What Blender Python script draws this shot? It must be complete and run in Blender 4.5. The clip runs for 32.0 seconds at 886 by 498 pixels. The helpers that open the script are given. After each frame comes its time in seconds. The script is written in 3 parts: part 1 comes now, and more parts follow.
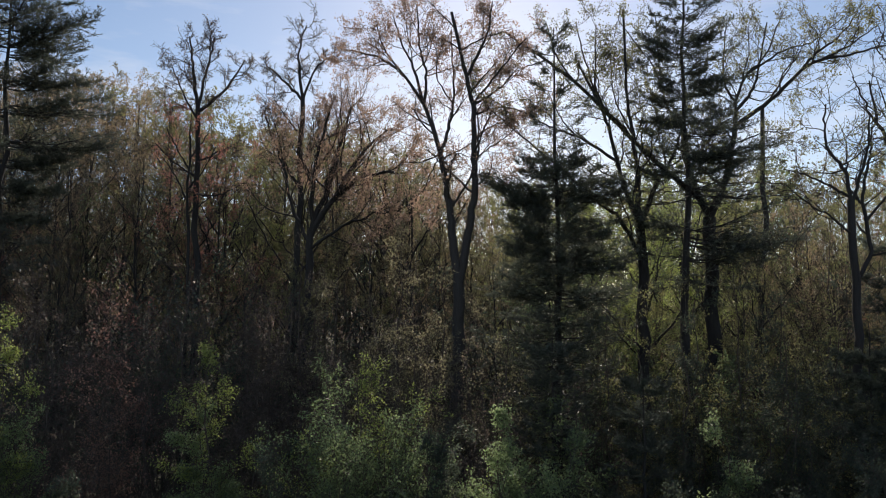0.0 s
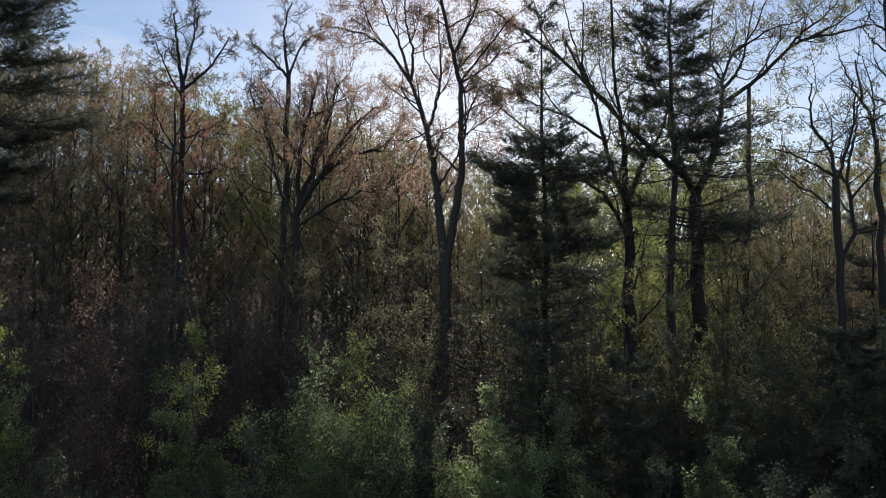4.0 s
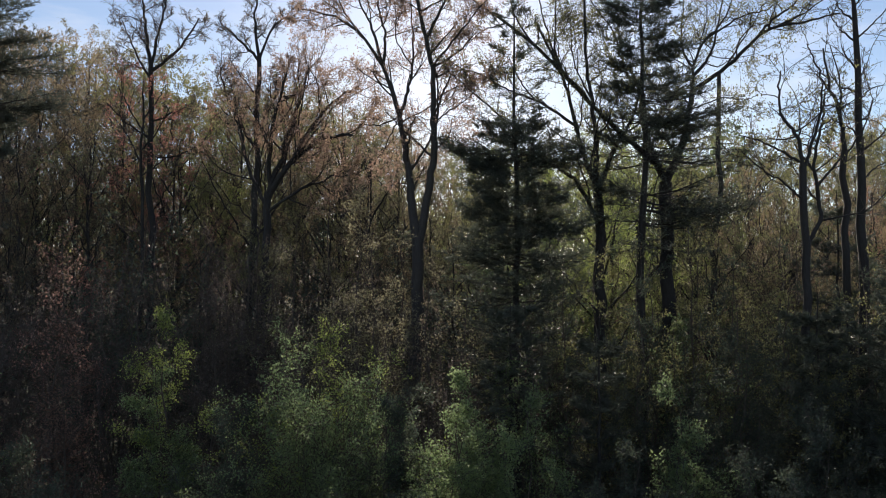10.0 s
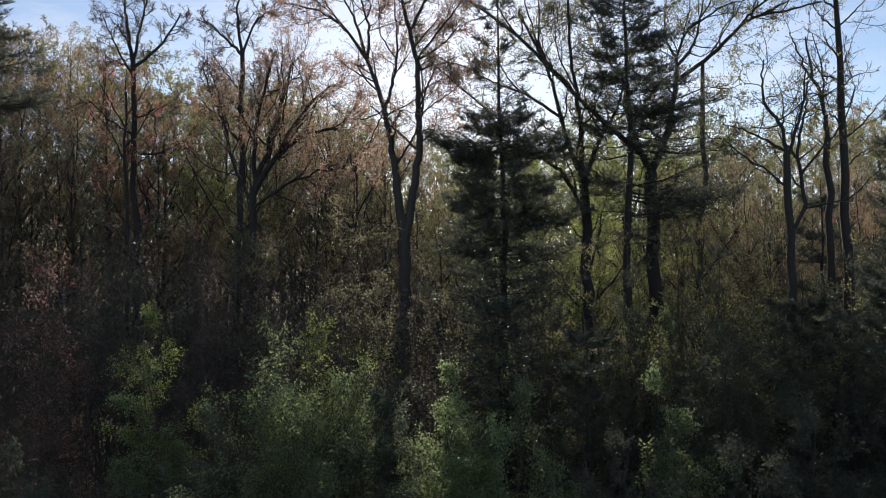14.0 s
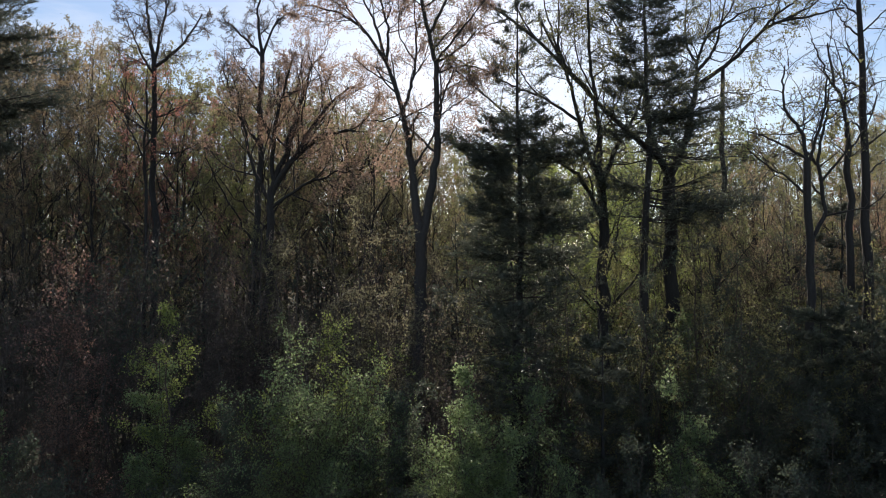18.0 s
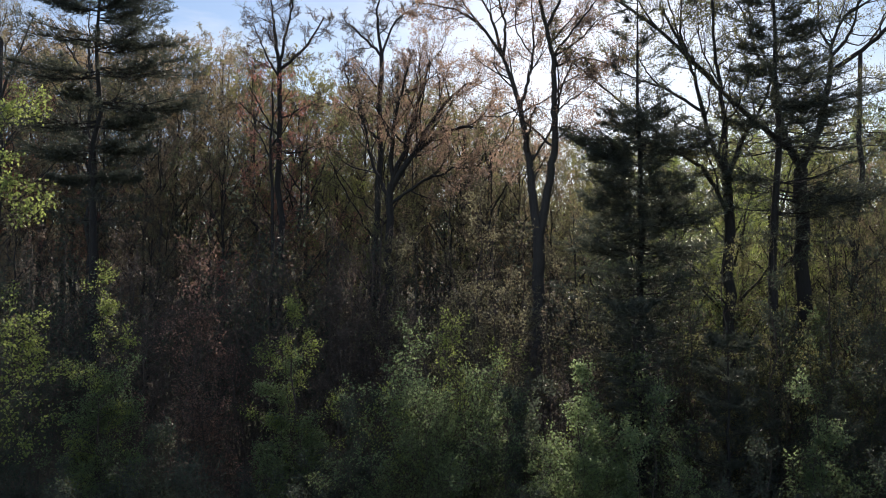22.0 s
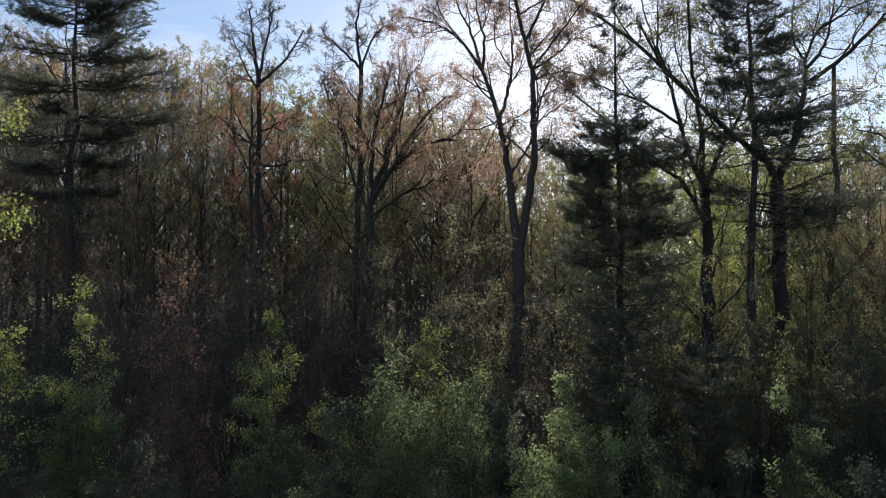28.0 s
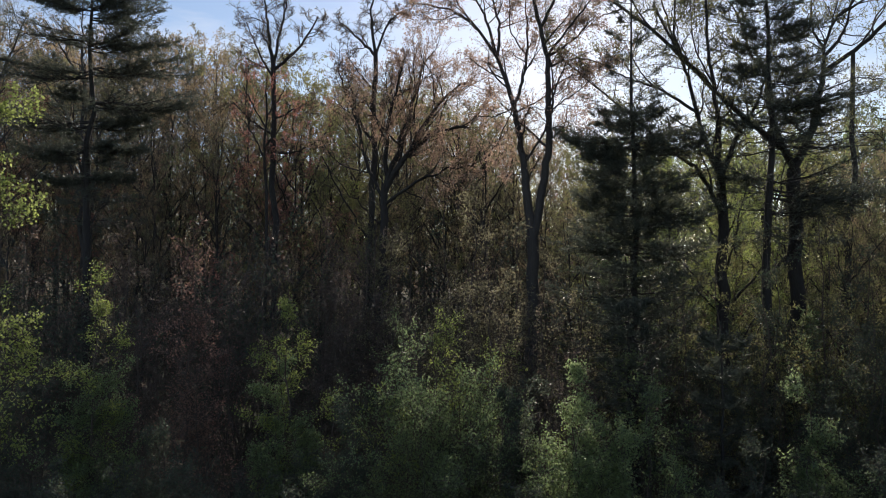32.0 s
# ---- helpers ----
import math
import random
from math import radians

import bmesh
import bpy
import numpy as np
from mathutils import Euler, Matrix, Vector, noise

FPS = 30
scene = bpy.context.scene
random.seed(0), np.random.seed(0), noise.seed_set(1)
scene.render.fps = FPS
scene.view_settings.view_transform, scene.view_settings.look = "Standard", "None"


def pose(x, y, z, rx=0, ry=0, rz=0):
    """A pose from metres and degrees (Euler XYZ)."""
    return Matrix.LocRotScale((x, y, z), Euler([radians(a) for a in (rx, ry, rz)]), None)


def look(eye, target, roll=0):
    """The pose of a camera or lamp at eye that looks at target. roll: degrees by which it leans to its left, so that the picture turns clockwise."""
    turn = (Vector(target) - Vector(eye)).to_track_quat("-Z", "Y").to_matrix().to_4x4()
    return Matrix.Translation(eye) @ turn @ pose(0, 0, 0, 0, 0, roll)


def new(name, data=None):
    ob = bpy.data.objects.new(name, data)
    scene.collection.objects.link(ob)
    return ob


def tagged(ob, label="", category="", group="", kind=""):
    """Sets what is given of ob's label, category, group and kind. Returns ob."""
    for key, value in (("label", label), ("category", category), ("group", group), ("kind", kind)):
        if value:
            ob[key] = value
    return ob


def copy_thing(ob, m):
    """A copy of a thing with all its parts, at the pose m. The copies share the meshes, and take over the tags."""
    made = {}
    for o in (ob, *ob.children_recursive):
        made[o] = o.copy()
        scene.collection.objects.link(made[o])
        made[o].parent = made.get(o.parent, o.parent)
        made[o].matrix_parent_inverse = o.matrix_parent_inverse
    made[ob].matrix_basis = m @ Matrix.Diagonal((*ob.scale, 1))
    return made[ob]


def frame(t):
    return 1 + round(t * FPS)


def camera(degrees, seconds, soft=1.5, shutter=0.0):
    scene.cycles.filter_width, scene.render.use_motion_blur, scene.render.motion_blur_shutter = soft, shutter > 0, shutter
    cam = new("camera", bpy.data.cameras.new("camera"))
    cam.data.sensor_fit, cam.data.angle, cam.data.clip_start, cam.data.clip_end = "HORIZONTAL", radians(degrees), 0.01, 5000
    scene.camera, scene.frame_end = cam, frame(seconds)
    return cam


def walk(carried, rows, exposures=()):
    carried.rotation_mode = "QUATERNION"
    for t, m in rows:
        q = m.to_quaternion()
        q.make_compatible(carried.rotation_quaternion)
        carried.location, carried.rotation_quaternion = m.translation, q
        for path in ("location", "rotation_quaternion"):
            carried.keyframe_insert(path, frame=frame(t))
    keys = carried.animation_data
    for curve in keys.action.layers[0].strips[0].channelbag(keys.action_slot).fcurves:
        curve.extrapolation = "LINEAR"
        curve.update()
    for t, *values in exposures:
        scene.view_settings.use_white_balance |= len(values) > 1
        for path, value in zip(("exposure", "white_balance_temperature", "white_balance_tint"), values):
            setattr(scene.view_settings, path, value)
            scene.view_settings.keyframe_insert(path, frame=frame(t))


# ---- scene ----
# ---------------------------------------------------------------- camera
EYE = (0.0, 0.0, 6.5)
cam = camera(55.6, 32.0, soft=1.0)
# seconds, yaw, pitch, roll
TURNS = [
    (0, 2.25, 5.09, -0.24), (0.5, 1.65, 4.92, -0.12), (1, 0.73, 4.73, -0.10), (1.5, 0.36, 4.57, -0.06),
    (2, 0.64, 4.19, -0.00), (2.5, 1.16, 4.01, 0.05), (3, 1.38, 3.95, 0.08), (3.5, 1.42, 3.74, -0.10),
    (5.5, 1.21, 3.58, -0.17), (6, 1.04, 3.66, -0.14), (6.5, 0.99, 3.58, 0.04), (7, 0.73, 3.49, 0.15),
    (7.5, 0.48, 3.39, 0.07), (8, 0.27, 3.35, 0.12), (8.5, 0.14, 3.20, -0.05), (9, 0.00, 3.00, 0.00),
    (9.5, -0.29, 2.89, 0.00), (10, -0.55, 2.63, -0.20), (10.5, -0.71, 2.61, -0.09), (11, -0.81, 2.82, 0.17),
    (11.5, -0.85, 2.66, 0.22), (12, -0.93, 2.30, 0.37), (12.5, -1.02, 2.14, 0.50), (13, -1.32, 2.13, 0.63),
    (13.5, -1.37, 2.14, 0.68), (15.5, -1.78, 2.30, 0.61), (16, -2.05, 2.40, 0.41), (16.5, -2.17, 2.46, 0.22),
    (17, -2.39, 2.58, 0.26), (17.5, -2.04, 2.58, 0.05), (18, -0.32, 2.34, -0.15), (18.5, 3.62, 2.08, -0.39),
    (19, 7.33, 2.23, -0.69), (19.5, 8.24, 2.43, -0.69), (20, 8.62, 2.35, -0.51), (20.5, 8.73, 2.32, -0.22),
    (21, 8.15, 2.26, -0.18), (21.5, 7.96, 2.04, -0.31), (22, 7.67, 2.00, -0.34), (22.5, 7.37, 2.17, -0.30),
    (23, 7.29, 2.22, -0.20), (23.5, 7.10, 2.08, -0.05), (24, 6.89, 2.12, 0.09), (24.5, 6.91, 2.11, 0.09),
    (25, 7.13, 2.17, 0.15), (25.5, 7.23, 2.24, 0.21), (27.5, 6.57, 2.47, -0.00), (28, 6.35, 2.87, 0.03),
    (28.5, 5.90, 3.10, -0.33), (29, 5.30, 3.09, -0.63), (29.5, 5.02, 3.11, -0.39), (30, 4.90, 3.03, -0.43),
    (30.5, 5.24, 2.73, -0.64), (31, 6.21, 2.52, -0.61), (31.5, 6.99, 2.37, -0.37), (32, 7.29, 2.01, -0.24),
]
walk(cam, [(t, pose(*EYE, 90 + pitch, roll, yaw)) for t, yaw, pitch, roll in TURNS],
     exposures=[(0.0, 0.16, 6850, 15), (3.0, 0.21, 6850, 15), (8.0, 0.29, 6850, 15), (12.0, 0.31, 6850, 15), (16.0, 0.37, 6850, 15),
                (24.0, 0.44, 6850, 15), (30.0, 0.42, 6850, 15), (32.0, 0.28, 6850, 15)])

# ---------------------------------------------------------------- sky and sun
SUN_AZIMUTH, SUN_HEIGHT = 1.3, 22.5
world = bpy.data.worlds.new("sky")
scene.world = world
world.use_nodes = True
wn, wl = world.node_tree.nodes, world.node_tree.links
sky = wn.new("ShaderNodeTexSky")
sky.sky_type, sky.sun_disc = "NISHITA", False
sky.sun_elevation, sky.sun_rotation = radians(SUN_HEIGHT), radians(SUN_AZIMUTH)
sky.air_density, sky.dust_density, sky.ozone_density = 1.0, 0.22, 3.0
wn["Background"].inputs[1].default_value = 0.1
# thin high cloud
where, flat = wn.new("ShaderNodeTexCoord"), wn.new("ShaderNodeMapping")
flat.inputs["Scale"].default_value = (1.0, 1.0, 4.5)
cirrus, veil, clouded = wn.new("ShaderNodeTexNoise"), wn.new("ShaderNodeMapRange"), wn.new("ShaderNodeMix")
cirrus.inputs["Scale"].default_value, cirrus.inputs["Detail"].default_value, cirrus.inputs["Roughness"].default_value = 2.2, 7, 0.6
veil.inputs[1].default_value, veil.inputs[2].default_value, veil.inputs[4].default_value = 0.48, 0.78, 0.7
clouded.data_type = "RGBA"
clouded.inputs[7].default_value = (8.5, 8.8, 9.2, 1)
wl.new(where.outputs["Generated"], flat.inputs["Vector"])
wl.new(flat.outputs[0], cirrus.inputs["Vector"])
wl.new(cirrus.outputs["Fac"], veil.inputs[0])
wl.new(veil.outputs[0], clouded.inputs[0])
wl.new(sky.outputs[0], clouded.inputs[6])
wl.new(clouded.outputs[2], wn["Background"].inputs[0])

sun = new("sun", bpy.data.lights.new("sun", "SUN"))
sun.data.energy, sun.data.angle, sun.data.color = 5.0, radians(0.53), (1.0, 0.93, 0.82)
a, e = radians(SUN_AZIMUTH), radians(SUN_HEIGHT)
sun.matrix_world = look((0, 0, 0), (-math.sin(a) * math.cos(e), -math.cos(a) * math.cos(e), -math.sin(e)))


# ---------------------------------------------------------------- materials
def material(name):
    m = bpy.data.materials.new(name)
    m.use_nodes = True
    n, l = m.node_tree.nodes, m.node_tree.links
    return m, n, l, n["Principled BSDF"]


def blend(n, l, fac, a, b):
    mix = n.new("ShaderNodeMix")
    mix.data_type = "RGBA"
    mix.inputs[6].default_value, mix.inputs[7].default_value = (*a, 1), (*b, 1)
    l.new(fac, mix.inputs[0])
    return mix


def bark(name, a, b, scale=9.0):
    m, n, l, p = material(name)
    co, mp = n.new("ShaderNodeTexCoord"), n.new("ShaderNodeMapping")
    mp.inputs["Scale"].default_value = (1, 1, 0.22)
    l.new(co.outputs["Object"], mp.inputs["Vector"])
    fine, coarse = n.new("ShaderNodeTexNoise"), n.new("ShaderNodeTexNoise")
    fine.inputs["Scale"].default_value, fine.inputs["Detail"].default_value = scale * 3, 6
    coarse.inputs["Scale"].default_value = 0.9
    l.new(mp.outputs[0], fine.inputs["Vector"])
    l.new(co.outputs["Object"], coarse.inputs["Vector"])
    mix = blend(n, l, fine.outputs["Fac"], a, b)
    spot = n.new("ShaderNodeMix")
    spot.data_type = "RGBA"
    spot.inputs[7].default_value = (0.05, 0.052, 0.042, 1)
    ramp = n.new("ShaderNodeMapRange")
    ramp.inputs[1].default_value, ramp.inputs[2].default_value, ramp.inputs[4].default_value = 0.5, 0.75, 0.5
    l.new(coarse.outputs["Fac"], ramp.inputs[0])
    l.new(ramp.outputs[0], spot.inputs[0])
    l.new(mix.outputs[2], spot.inputs[6])
    l.new(spot.outputs[2], p.inputs["Base Color"])
    bump = n.new("ShaderNodeBump")
    bump.inputs["Strength"].default_value, bump.inputs["Distance"].default_value = 0.8, 0.02
    l.new(fine.outputs["Fac"], bump.inputs["Height"])
    l.new(bump.outputs[0], p.inputs["Normal"])
    p.inputs["Roughness"].default_value = 0.85
    return m


def leaf(name, a, b, through_light=0.6, rough=0.5, glow=1.8):
    """Thin leaves: they differ one from the other, shine a little and let light through."""
    m, n, l, p = material(name)
    geo = n.new("ShaderNodeNewGeometry")
    mix = blend(n, l, geo.outputs["Random Per Island"], a, b)
    co, patch = n.new("ShaderNodeTexCoord"), n.new("ShaderNodeTexNoise")
    patch.inputs["Scale"].default_value = 1.3
    l.new(co.outputs["Object"], patch.inputs["Vector"])
    tone = n.new("ShaderNodeHueSaturation")
    vary = n.new("ShaderNodeMapRange")
    vary.inputs[3].default_value, vary.inputs[4].default_value = 0.55, 1.4
    l.new(patch.outputs["Fac"], vary.inputs[0])
    l.new(vary.outputs[0], tone.inputs["Value"])
    l.new(mix.outputs[2], tone.inputs["Color"])
    l.new(tone.outputs[0], p.inputs["Base Color"])
    p.inputs["Roughness"].default_value = rough
    p.inputs["Specular IOR Level"].default_value = 0.45
    lit = n.new("ShaderNodeHueSaturation")
    lit.inputs["Saturation"].default_value, lit.inputs["Value"].default_value = 1.0, glow
    l.new(tone.outputs[0], lit.inputs["Color"])
    tr, out = n.new("ShaderNodeBsdfTranslucent"), n["Material Output"]
    l.new(lit.outputs[0], tr.inputs["Color"])
    both = n.new("ShaderNodeMixShader")
    both.inputs[0].default_value = through_light
    l.new(p.outputs[0], both.inputs[1])
    l.new(tr.outputs[0], both.inputs[2])
    l.new(both.outputs[0], out.inputs["Surface"])
    return m


BARK_GREY = bark("grey_bark", (0.028, 0.025, 0.023), (0.062, 0.055, 0.05))
BARK_DARK = bark("dark_bark", (0.018, 0.016, 0.015), (0.045, 0.039, 0.036))
BARK_TWIG = bark("twig_bark", (0.055, 0.043, 0.036), (0.11, 0.087, 0.07), 20)
LEAF_FRESH = leaf("fresh_green_leaves", (0.08, 0.112, 0.058), (0.128, 0.168, 0.076), glow=2.5)
LEAF_DEEP = leaf("deep_green_leaves", (0.043, 0.057, 0.044), (0.07, 0.086, 0.058), glow=1.7)
LEAF_LIME = leaf("lime_green_leaves", (0.115, 0.146, 0.044), (0.17, 0.2, 0.062), glow=2.5)
LEAF_RED = leaf("red_spring_buds", (0.2, 0.085, 0.07), (0.27, 0.13, 0.1), glow=2.0)
LEAF_ROSE = leaf("rosy_young_leaves", (0.165, 0.11, 0.085), (0.24, 0.175, 0.13), glow=2.4)
LEAF_BROWN = leaf("bronze_spring_buds", (0.13, 0.098, 0.064), (0.195, 0.152, 0.09), glow=2.5)
LEAF_GOLD = leaf("yellow_green_spring_buds", (0.10, 0.101, 0.05), (0.158, 0.157, 0.067), glow=2.3)
LEAF_GREY = leaf("grey_green_leaves", (0.088, 0.083, 0.054), (0.14, 0.13, 0.078), glow=2.6)
LEAF_DULL = leaf("dull_brown_buds", (0.062, 0.048, 0.043), (0.098, 0.08, 0.063), glow=2.2)
LEAF_RUSSET = leaf("russet_young_leaves", (0.12, 0.072, 0.06), (0.17, 0.108, 0.084), glow=2.2)
NEEDLE = leaf("pine_needles", (0.056, 0.068, 0.055), (0.088, 0.102, 0.075), 0.35, 0.45)

litter, n, l, p = material("leaf_litter")
co, small, big = n.new("ShaderNodeTexCoord"), n.new("ShaderNodeTexVoronoi"), n.new("ShaderNodeTexNoise")
small.inputs["Scale"].default_value, big.inputs["Scale"].default_value = 26.0, 0.35
l.new(co.outputs["Object"], small.inputs["Vector"])
l.new(co.outputs["Object"], big.inputs["Vector"])
mix = blend(n, l, small.outputs["Color"], (0.06, 0.042, 0.027), (0.15, 0.105, 0.065))
over = n.new("ShaderNodeMix")
over.data_type = "RGBA"
over.inputs[7].default_value = (0.05, 0.07, 0.025, 1)
l.new(big.outputs["Fac"], over.inputs[0])
l.new(mix.outputs[2], over.inputs[6])
l.new(over.outputs[2], p.inputs["Base Color"])
p.inputs["Roughness"].default_value = 0.95
bump = n.new("ShaderNodeBump")
bump.inputs["Distance"].default_value = 0.015
l.new(small.outputs["Distance"], bump.inputs["Height"])
l.new(bump.outputs[0], p.inputs["Normal"])
LITTER = litter


# ---------------------------------------------------------------- mesh makers
def mesh_from(name, verts, faces, mat, smooth=False):
    """faces: arrays of triangles or quads."""
    me = bpy.data.meshes.new(name)
    verts = np.asarray(verts, np.float32).reshape(-1, 3)
    loops = np.concatenate([f.ravel() for f in faces]).astype(np.int32)
    size = np.concatenate([np.full(len(f), f.shape[1]) for f in faces])
    start = np.concatenate([[0], np.cumsum(size)[:-1]]).astype(np.int32)
    me.vertices.add(len(verts))
    me.vertices.foreach_set("co", verts.ravel())
    me.loops.add(len(loops))
    me.loops.foreach_set("vertex_index", loops)
    me.polygons.add(len(start))
    me.polygons.foreach_set("loop_start", start)
    if smooth:
        me.polygons.foreach_set("use_smooth", np.ones(len(start), bool))
    me.update(calc_edges=True)
    me.materials.append(mat)
    return me


def part(name, verts, faces, mat, parent, label="", smooth=False):
    ob = new(name, mesh_from(name, verts, faces, mat, smooth))
    ob.parent = parent
    return tagged(ob, label)


def stuff(name, verts, faces, mat, parent, label=""):
    """What nobody could count: twigs, leaves, needles."""
    return tagged(part(name, verts, faces, mat, parent, label), kind="stuff")


def unit(v):
    return v / np.maximum(np.linalg.norm(v, axis=-1, keepdims=True), 1e-9)


def tubes(P, R, sides):
    """Tapered tubes along B lines of n points: P (B, n, 3), R (B, n)."""
    B, n, _ = P.shape
    tan = unit(np.gradient(P, axis=1))
    ref = np.zeros_like(tan)
    flat = np.abs(tan[:, :1, 2]) > 0.75
    ref[..., 0], ref[..., 2] = flat, ~flat
    u = unit(np.cross(tan, ref))
    v = np.cross(tan, u)
    ang = np.arange(sides) * 2 * math.pi / sides
    ring = u[:, :, None] * np.cos(ang)[:, None] + v[:, :, None] * np.sin(ang)[:, None]
    verts = (P[:, :, None] + ring * R[:, :, None, None]).reshape(-1, 3)
    b, i, s = np.meshgrid(np.arange(B), np.arange(n - 1), np.arange(sides), indexing="ij")
    row, nxt = (b * n + i) * sides, (s + 1) % sides
    quads = np.stack([row + s, row + nxt, row + sides + nxt, row + sides + s], -1).reshape(-1, 4)
    return verts, quads


def joined(pieces):
    verts, faces, base = [], [], 0
    for v, f in pieces:
        verts.append(v)
        faces.append(f + base)
        base += len(v)
    return np.concatenate(verts), faces


def sprout(rng, P, R, L, k, span, angle, ratio, n, wander, lift, thin, fade=0.55, level=1.0, fine=0.003):
    """k side branches on every line, thinner and shorter towards its tip."""
    B, m, _ = P.shape
    u = span[0] + (span[1] - span[0]) * (np.arange(k) + rng.random((B, k))) / k
    x = u * (m - 1)
    i = np.minimum(x.astype(int), m - 2)
    w, b = x - i, np.arange(B)[:, None]
    start = P[b, i] + (P[b, i + 1] - P[b, i]) * w[..., None]
    tan = unit(P[b, i + 1] - P[b, i])
    side = unit(np.cross(tan, rng.normal(size=tan.shape)))
    side[..., 2] *= level
    th = np.radians(rng.normal(angle, angle * 0.28, (B, k)))[..., None]
    d = unit(np.cos(th) * tan + np.sin(th) * side).reshape(-1, 3)
    length = (L[:, None] * ratio * (1 - fade * u) * rng.uniform(0.55, 1.3, (B, k))).ravel()
    r0 = ((R[b, i] * (1 - w) + R[b, i + 1] * w) * thin).ravel()
    r0 = np.minimum(r0, length * 0.022)
    return grow(rng, start.reshape(-1, 3), d, length, r0, n, wander, lift, fine)


def grow(rng, start, d, length, r0, n, wander, lift, fine=0.003):
    pts = [start]
    for _ in range(n - 1):
        d = unit(d + rng.normal(size=d.shape) * wander + np.array((0, 0, lift)))
        pts.append(pts[-1] + d * (length / (n - 1))[:, None])
    P = np.stack(pts, 1)
    R = np.maximum(r0[:, None] * (1 - 0.72 * np.linspace(0, 1, n)), fine)
    return P, R, length


def blades(rng, at, d, size, width=0.36, fold=0.25, droop=0.25, plain=False):
    """One small folded leaf at each place: two triangles on a midrib."""
    N = len(at)
    d = unit(d + rng.normal(size=(N, 3)) * 0.7 - np.array((0, 0, droop)))
    side = unit(np.cross(d, rng.normal(size=(N, 3))))
    up = np.cross(side, d)
    if plain:
        s = (1.15 * size * rng.uniform(0.6, 1.35, N))[:, None]
        V = np.stack([at - side * s * width, at + side * s * width, at + d * s], 1)
        return V.reshape(-1, 3), np.arange(3 * N).reshape(-1, 3)
    s = (size * rng.uniform(0.6, 1.35, N))[:, None]
    mid = at + d * s * 0.45 + up * s * fold * width
    V = np.stack([at, mid + side * s * width, at + d * s, mid - side * s * width], 1)
    q = np.arange(N)[:, None] * 4
    F = np.concatenate([q + np.array((0, 1, 2)), q + np.array((0, 2, 3))], 1).reshape(-1, 3)
    return V.reshape(-1, 3), F


def leaves_on(rng, P, per, size, spread=0.03, span=(0.2, 1.0), thinned=False, **shape):
    """Leaves along twigs. thinned: short twigs carry fewer, so that tips do not bunch up."""
    if thinned and len(P) > 20:
        long = np.linalg.norm(P[:, -1] - P[:, 0], axis=1)
        P = P[rng.random(len(P)) < np.clip(long / np.percentile(long, 55), 0.2, 1.0)]
    B, m, _ = P.shape
    x = rng.uniform(span[0], span[1], (B, per)) * (m - 1)
    i = np.minimum(x.astype(int), m - 2)
    b = np.arange(B)[:, None]
    at = P[b, i] + (P[b, i + 1] - P[b, i]) * (x - i)[..., None]
    at = at + rng.normal(size=at.shape) * spread
    d = unit(P[b, i + 1] - P[b, i])
    return blades(rng, at.reshape(-1, 3), d.reshape(-1, 3), size, **shape)


def bent(rng, a, m, e, n, wiggle):
    """A line of n points from a past m to e, with small kinks."""
    a, m, e = (np.array(q, float) for q in (a, m, e))
    c = 2 * m - (a + e) / 2
    t = np.linspace(0, 1, n)[:, None]
    line = (1 - t) ** 2 * a + 2 * t * (1 - t) * c + t * t * e
    kink = rng.normal(size=(n, 3)) * wiggle * np.linalg.norm(e - a)
    return line + kink * np.sin(t * math.pi) ** 0.5


def winding(rng, stops, n, wiggle):
    """A smooth line of n points through all the stops, with small kinks in metres."""
    S = np.array(stops, float)
    S = np.concatenate([[2 * S[0] - S[1]], S, [2 * S[-1] - S[-2]]])
    x = np.linspace(0, len(S) - 3, n)
    i = np.minimum(x.astype(int), len(S) - 4)
    t = (x - i)[:, None]
    a, b, c, d = S[i], S[i + 1], S[i + 2], S[i + 3]
    line = b + 0.5 * t * (c - a + t * (2 * a - 5 * b + 4 * c - d + t * (3 * (b - c) + d - a)))
    return line + rng.normal(size=(n, 3)) * wiggle * np.sin(np.linspace(0, math.pi, n))[:, None] ** 0.5


# ---------------------------------------------------------------- ground
def land(x, y):
    """Height of the ground: a flat strip, then a slope that rises under the wood, more to the west."""
    x, y = np.asarray(x, float), np.asarray(y, float)
    rise, hill = np.clip((y - 26) / 40, 0, 1), np.clip((y - 60) / 140, 0, 1)
    west = 1 / (1 + np.exp((x - 2) / 6))
    return rise * rise * (3 - 2 * rise) * (1.5 + 4.5 * west) + 9 * hill * hill * (3 - 2 * hill) + 0.18 * np.sin(x * 0.33 + 1.3) * np.sin(y * 0.27)


axis = np.sinh(np.linspace(-5.6, 5.6, 181)) * 22.0
gx, gy = np.meshgrid(axis, axis + 25.0, indexing="ij")
gz = land(gx, gy)
idx = np.arange(181 * 181).reshape(181, 181)
quads = np.stack([idx[:-1, :-1], idx[1:, :-1], idx[1:, 1:], idx[:-1, 1:]], -1).reshape(-1, 4)
ground = new("ground", mesh_from("ground", np.stack([gx, gy, gz], -1), [quads], LITTER, True))
tagged(ground, "brown leaf litter on the woodland floor", "ground", kind="structure")


def root(name, x, y, label, category, group=""):
    ob = new(name)
    ob.empty_display_size = 0.3
    ob.location = (x, y, float(land(x, y)) - 0.05)
    return tagged(ob, label, category, group)


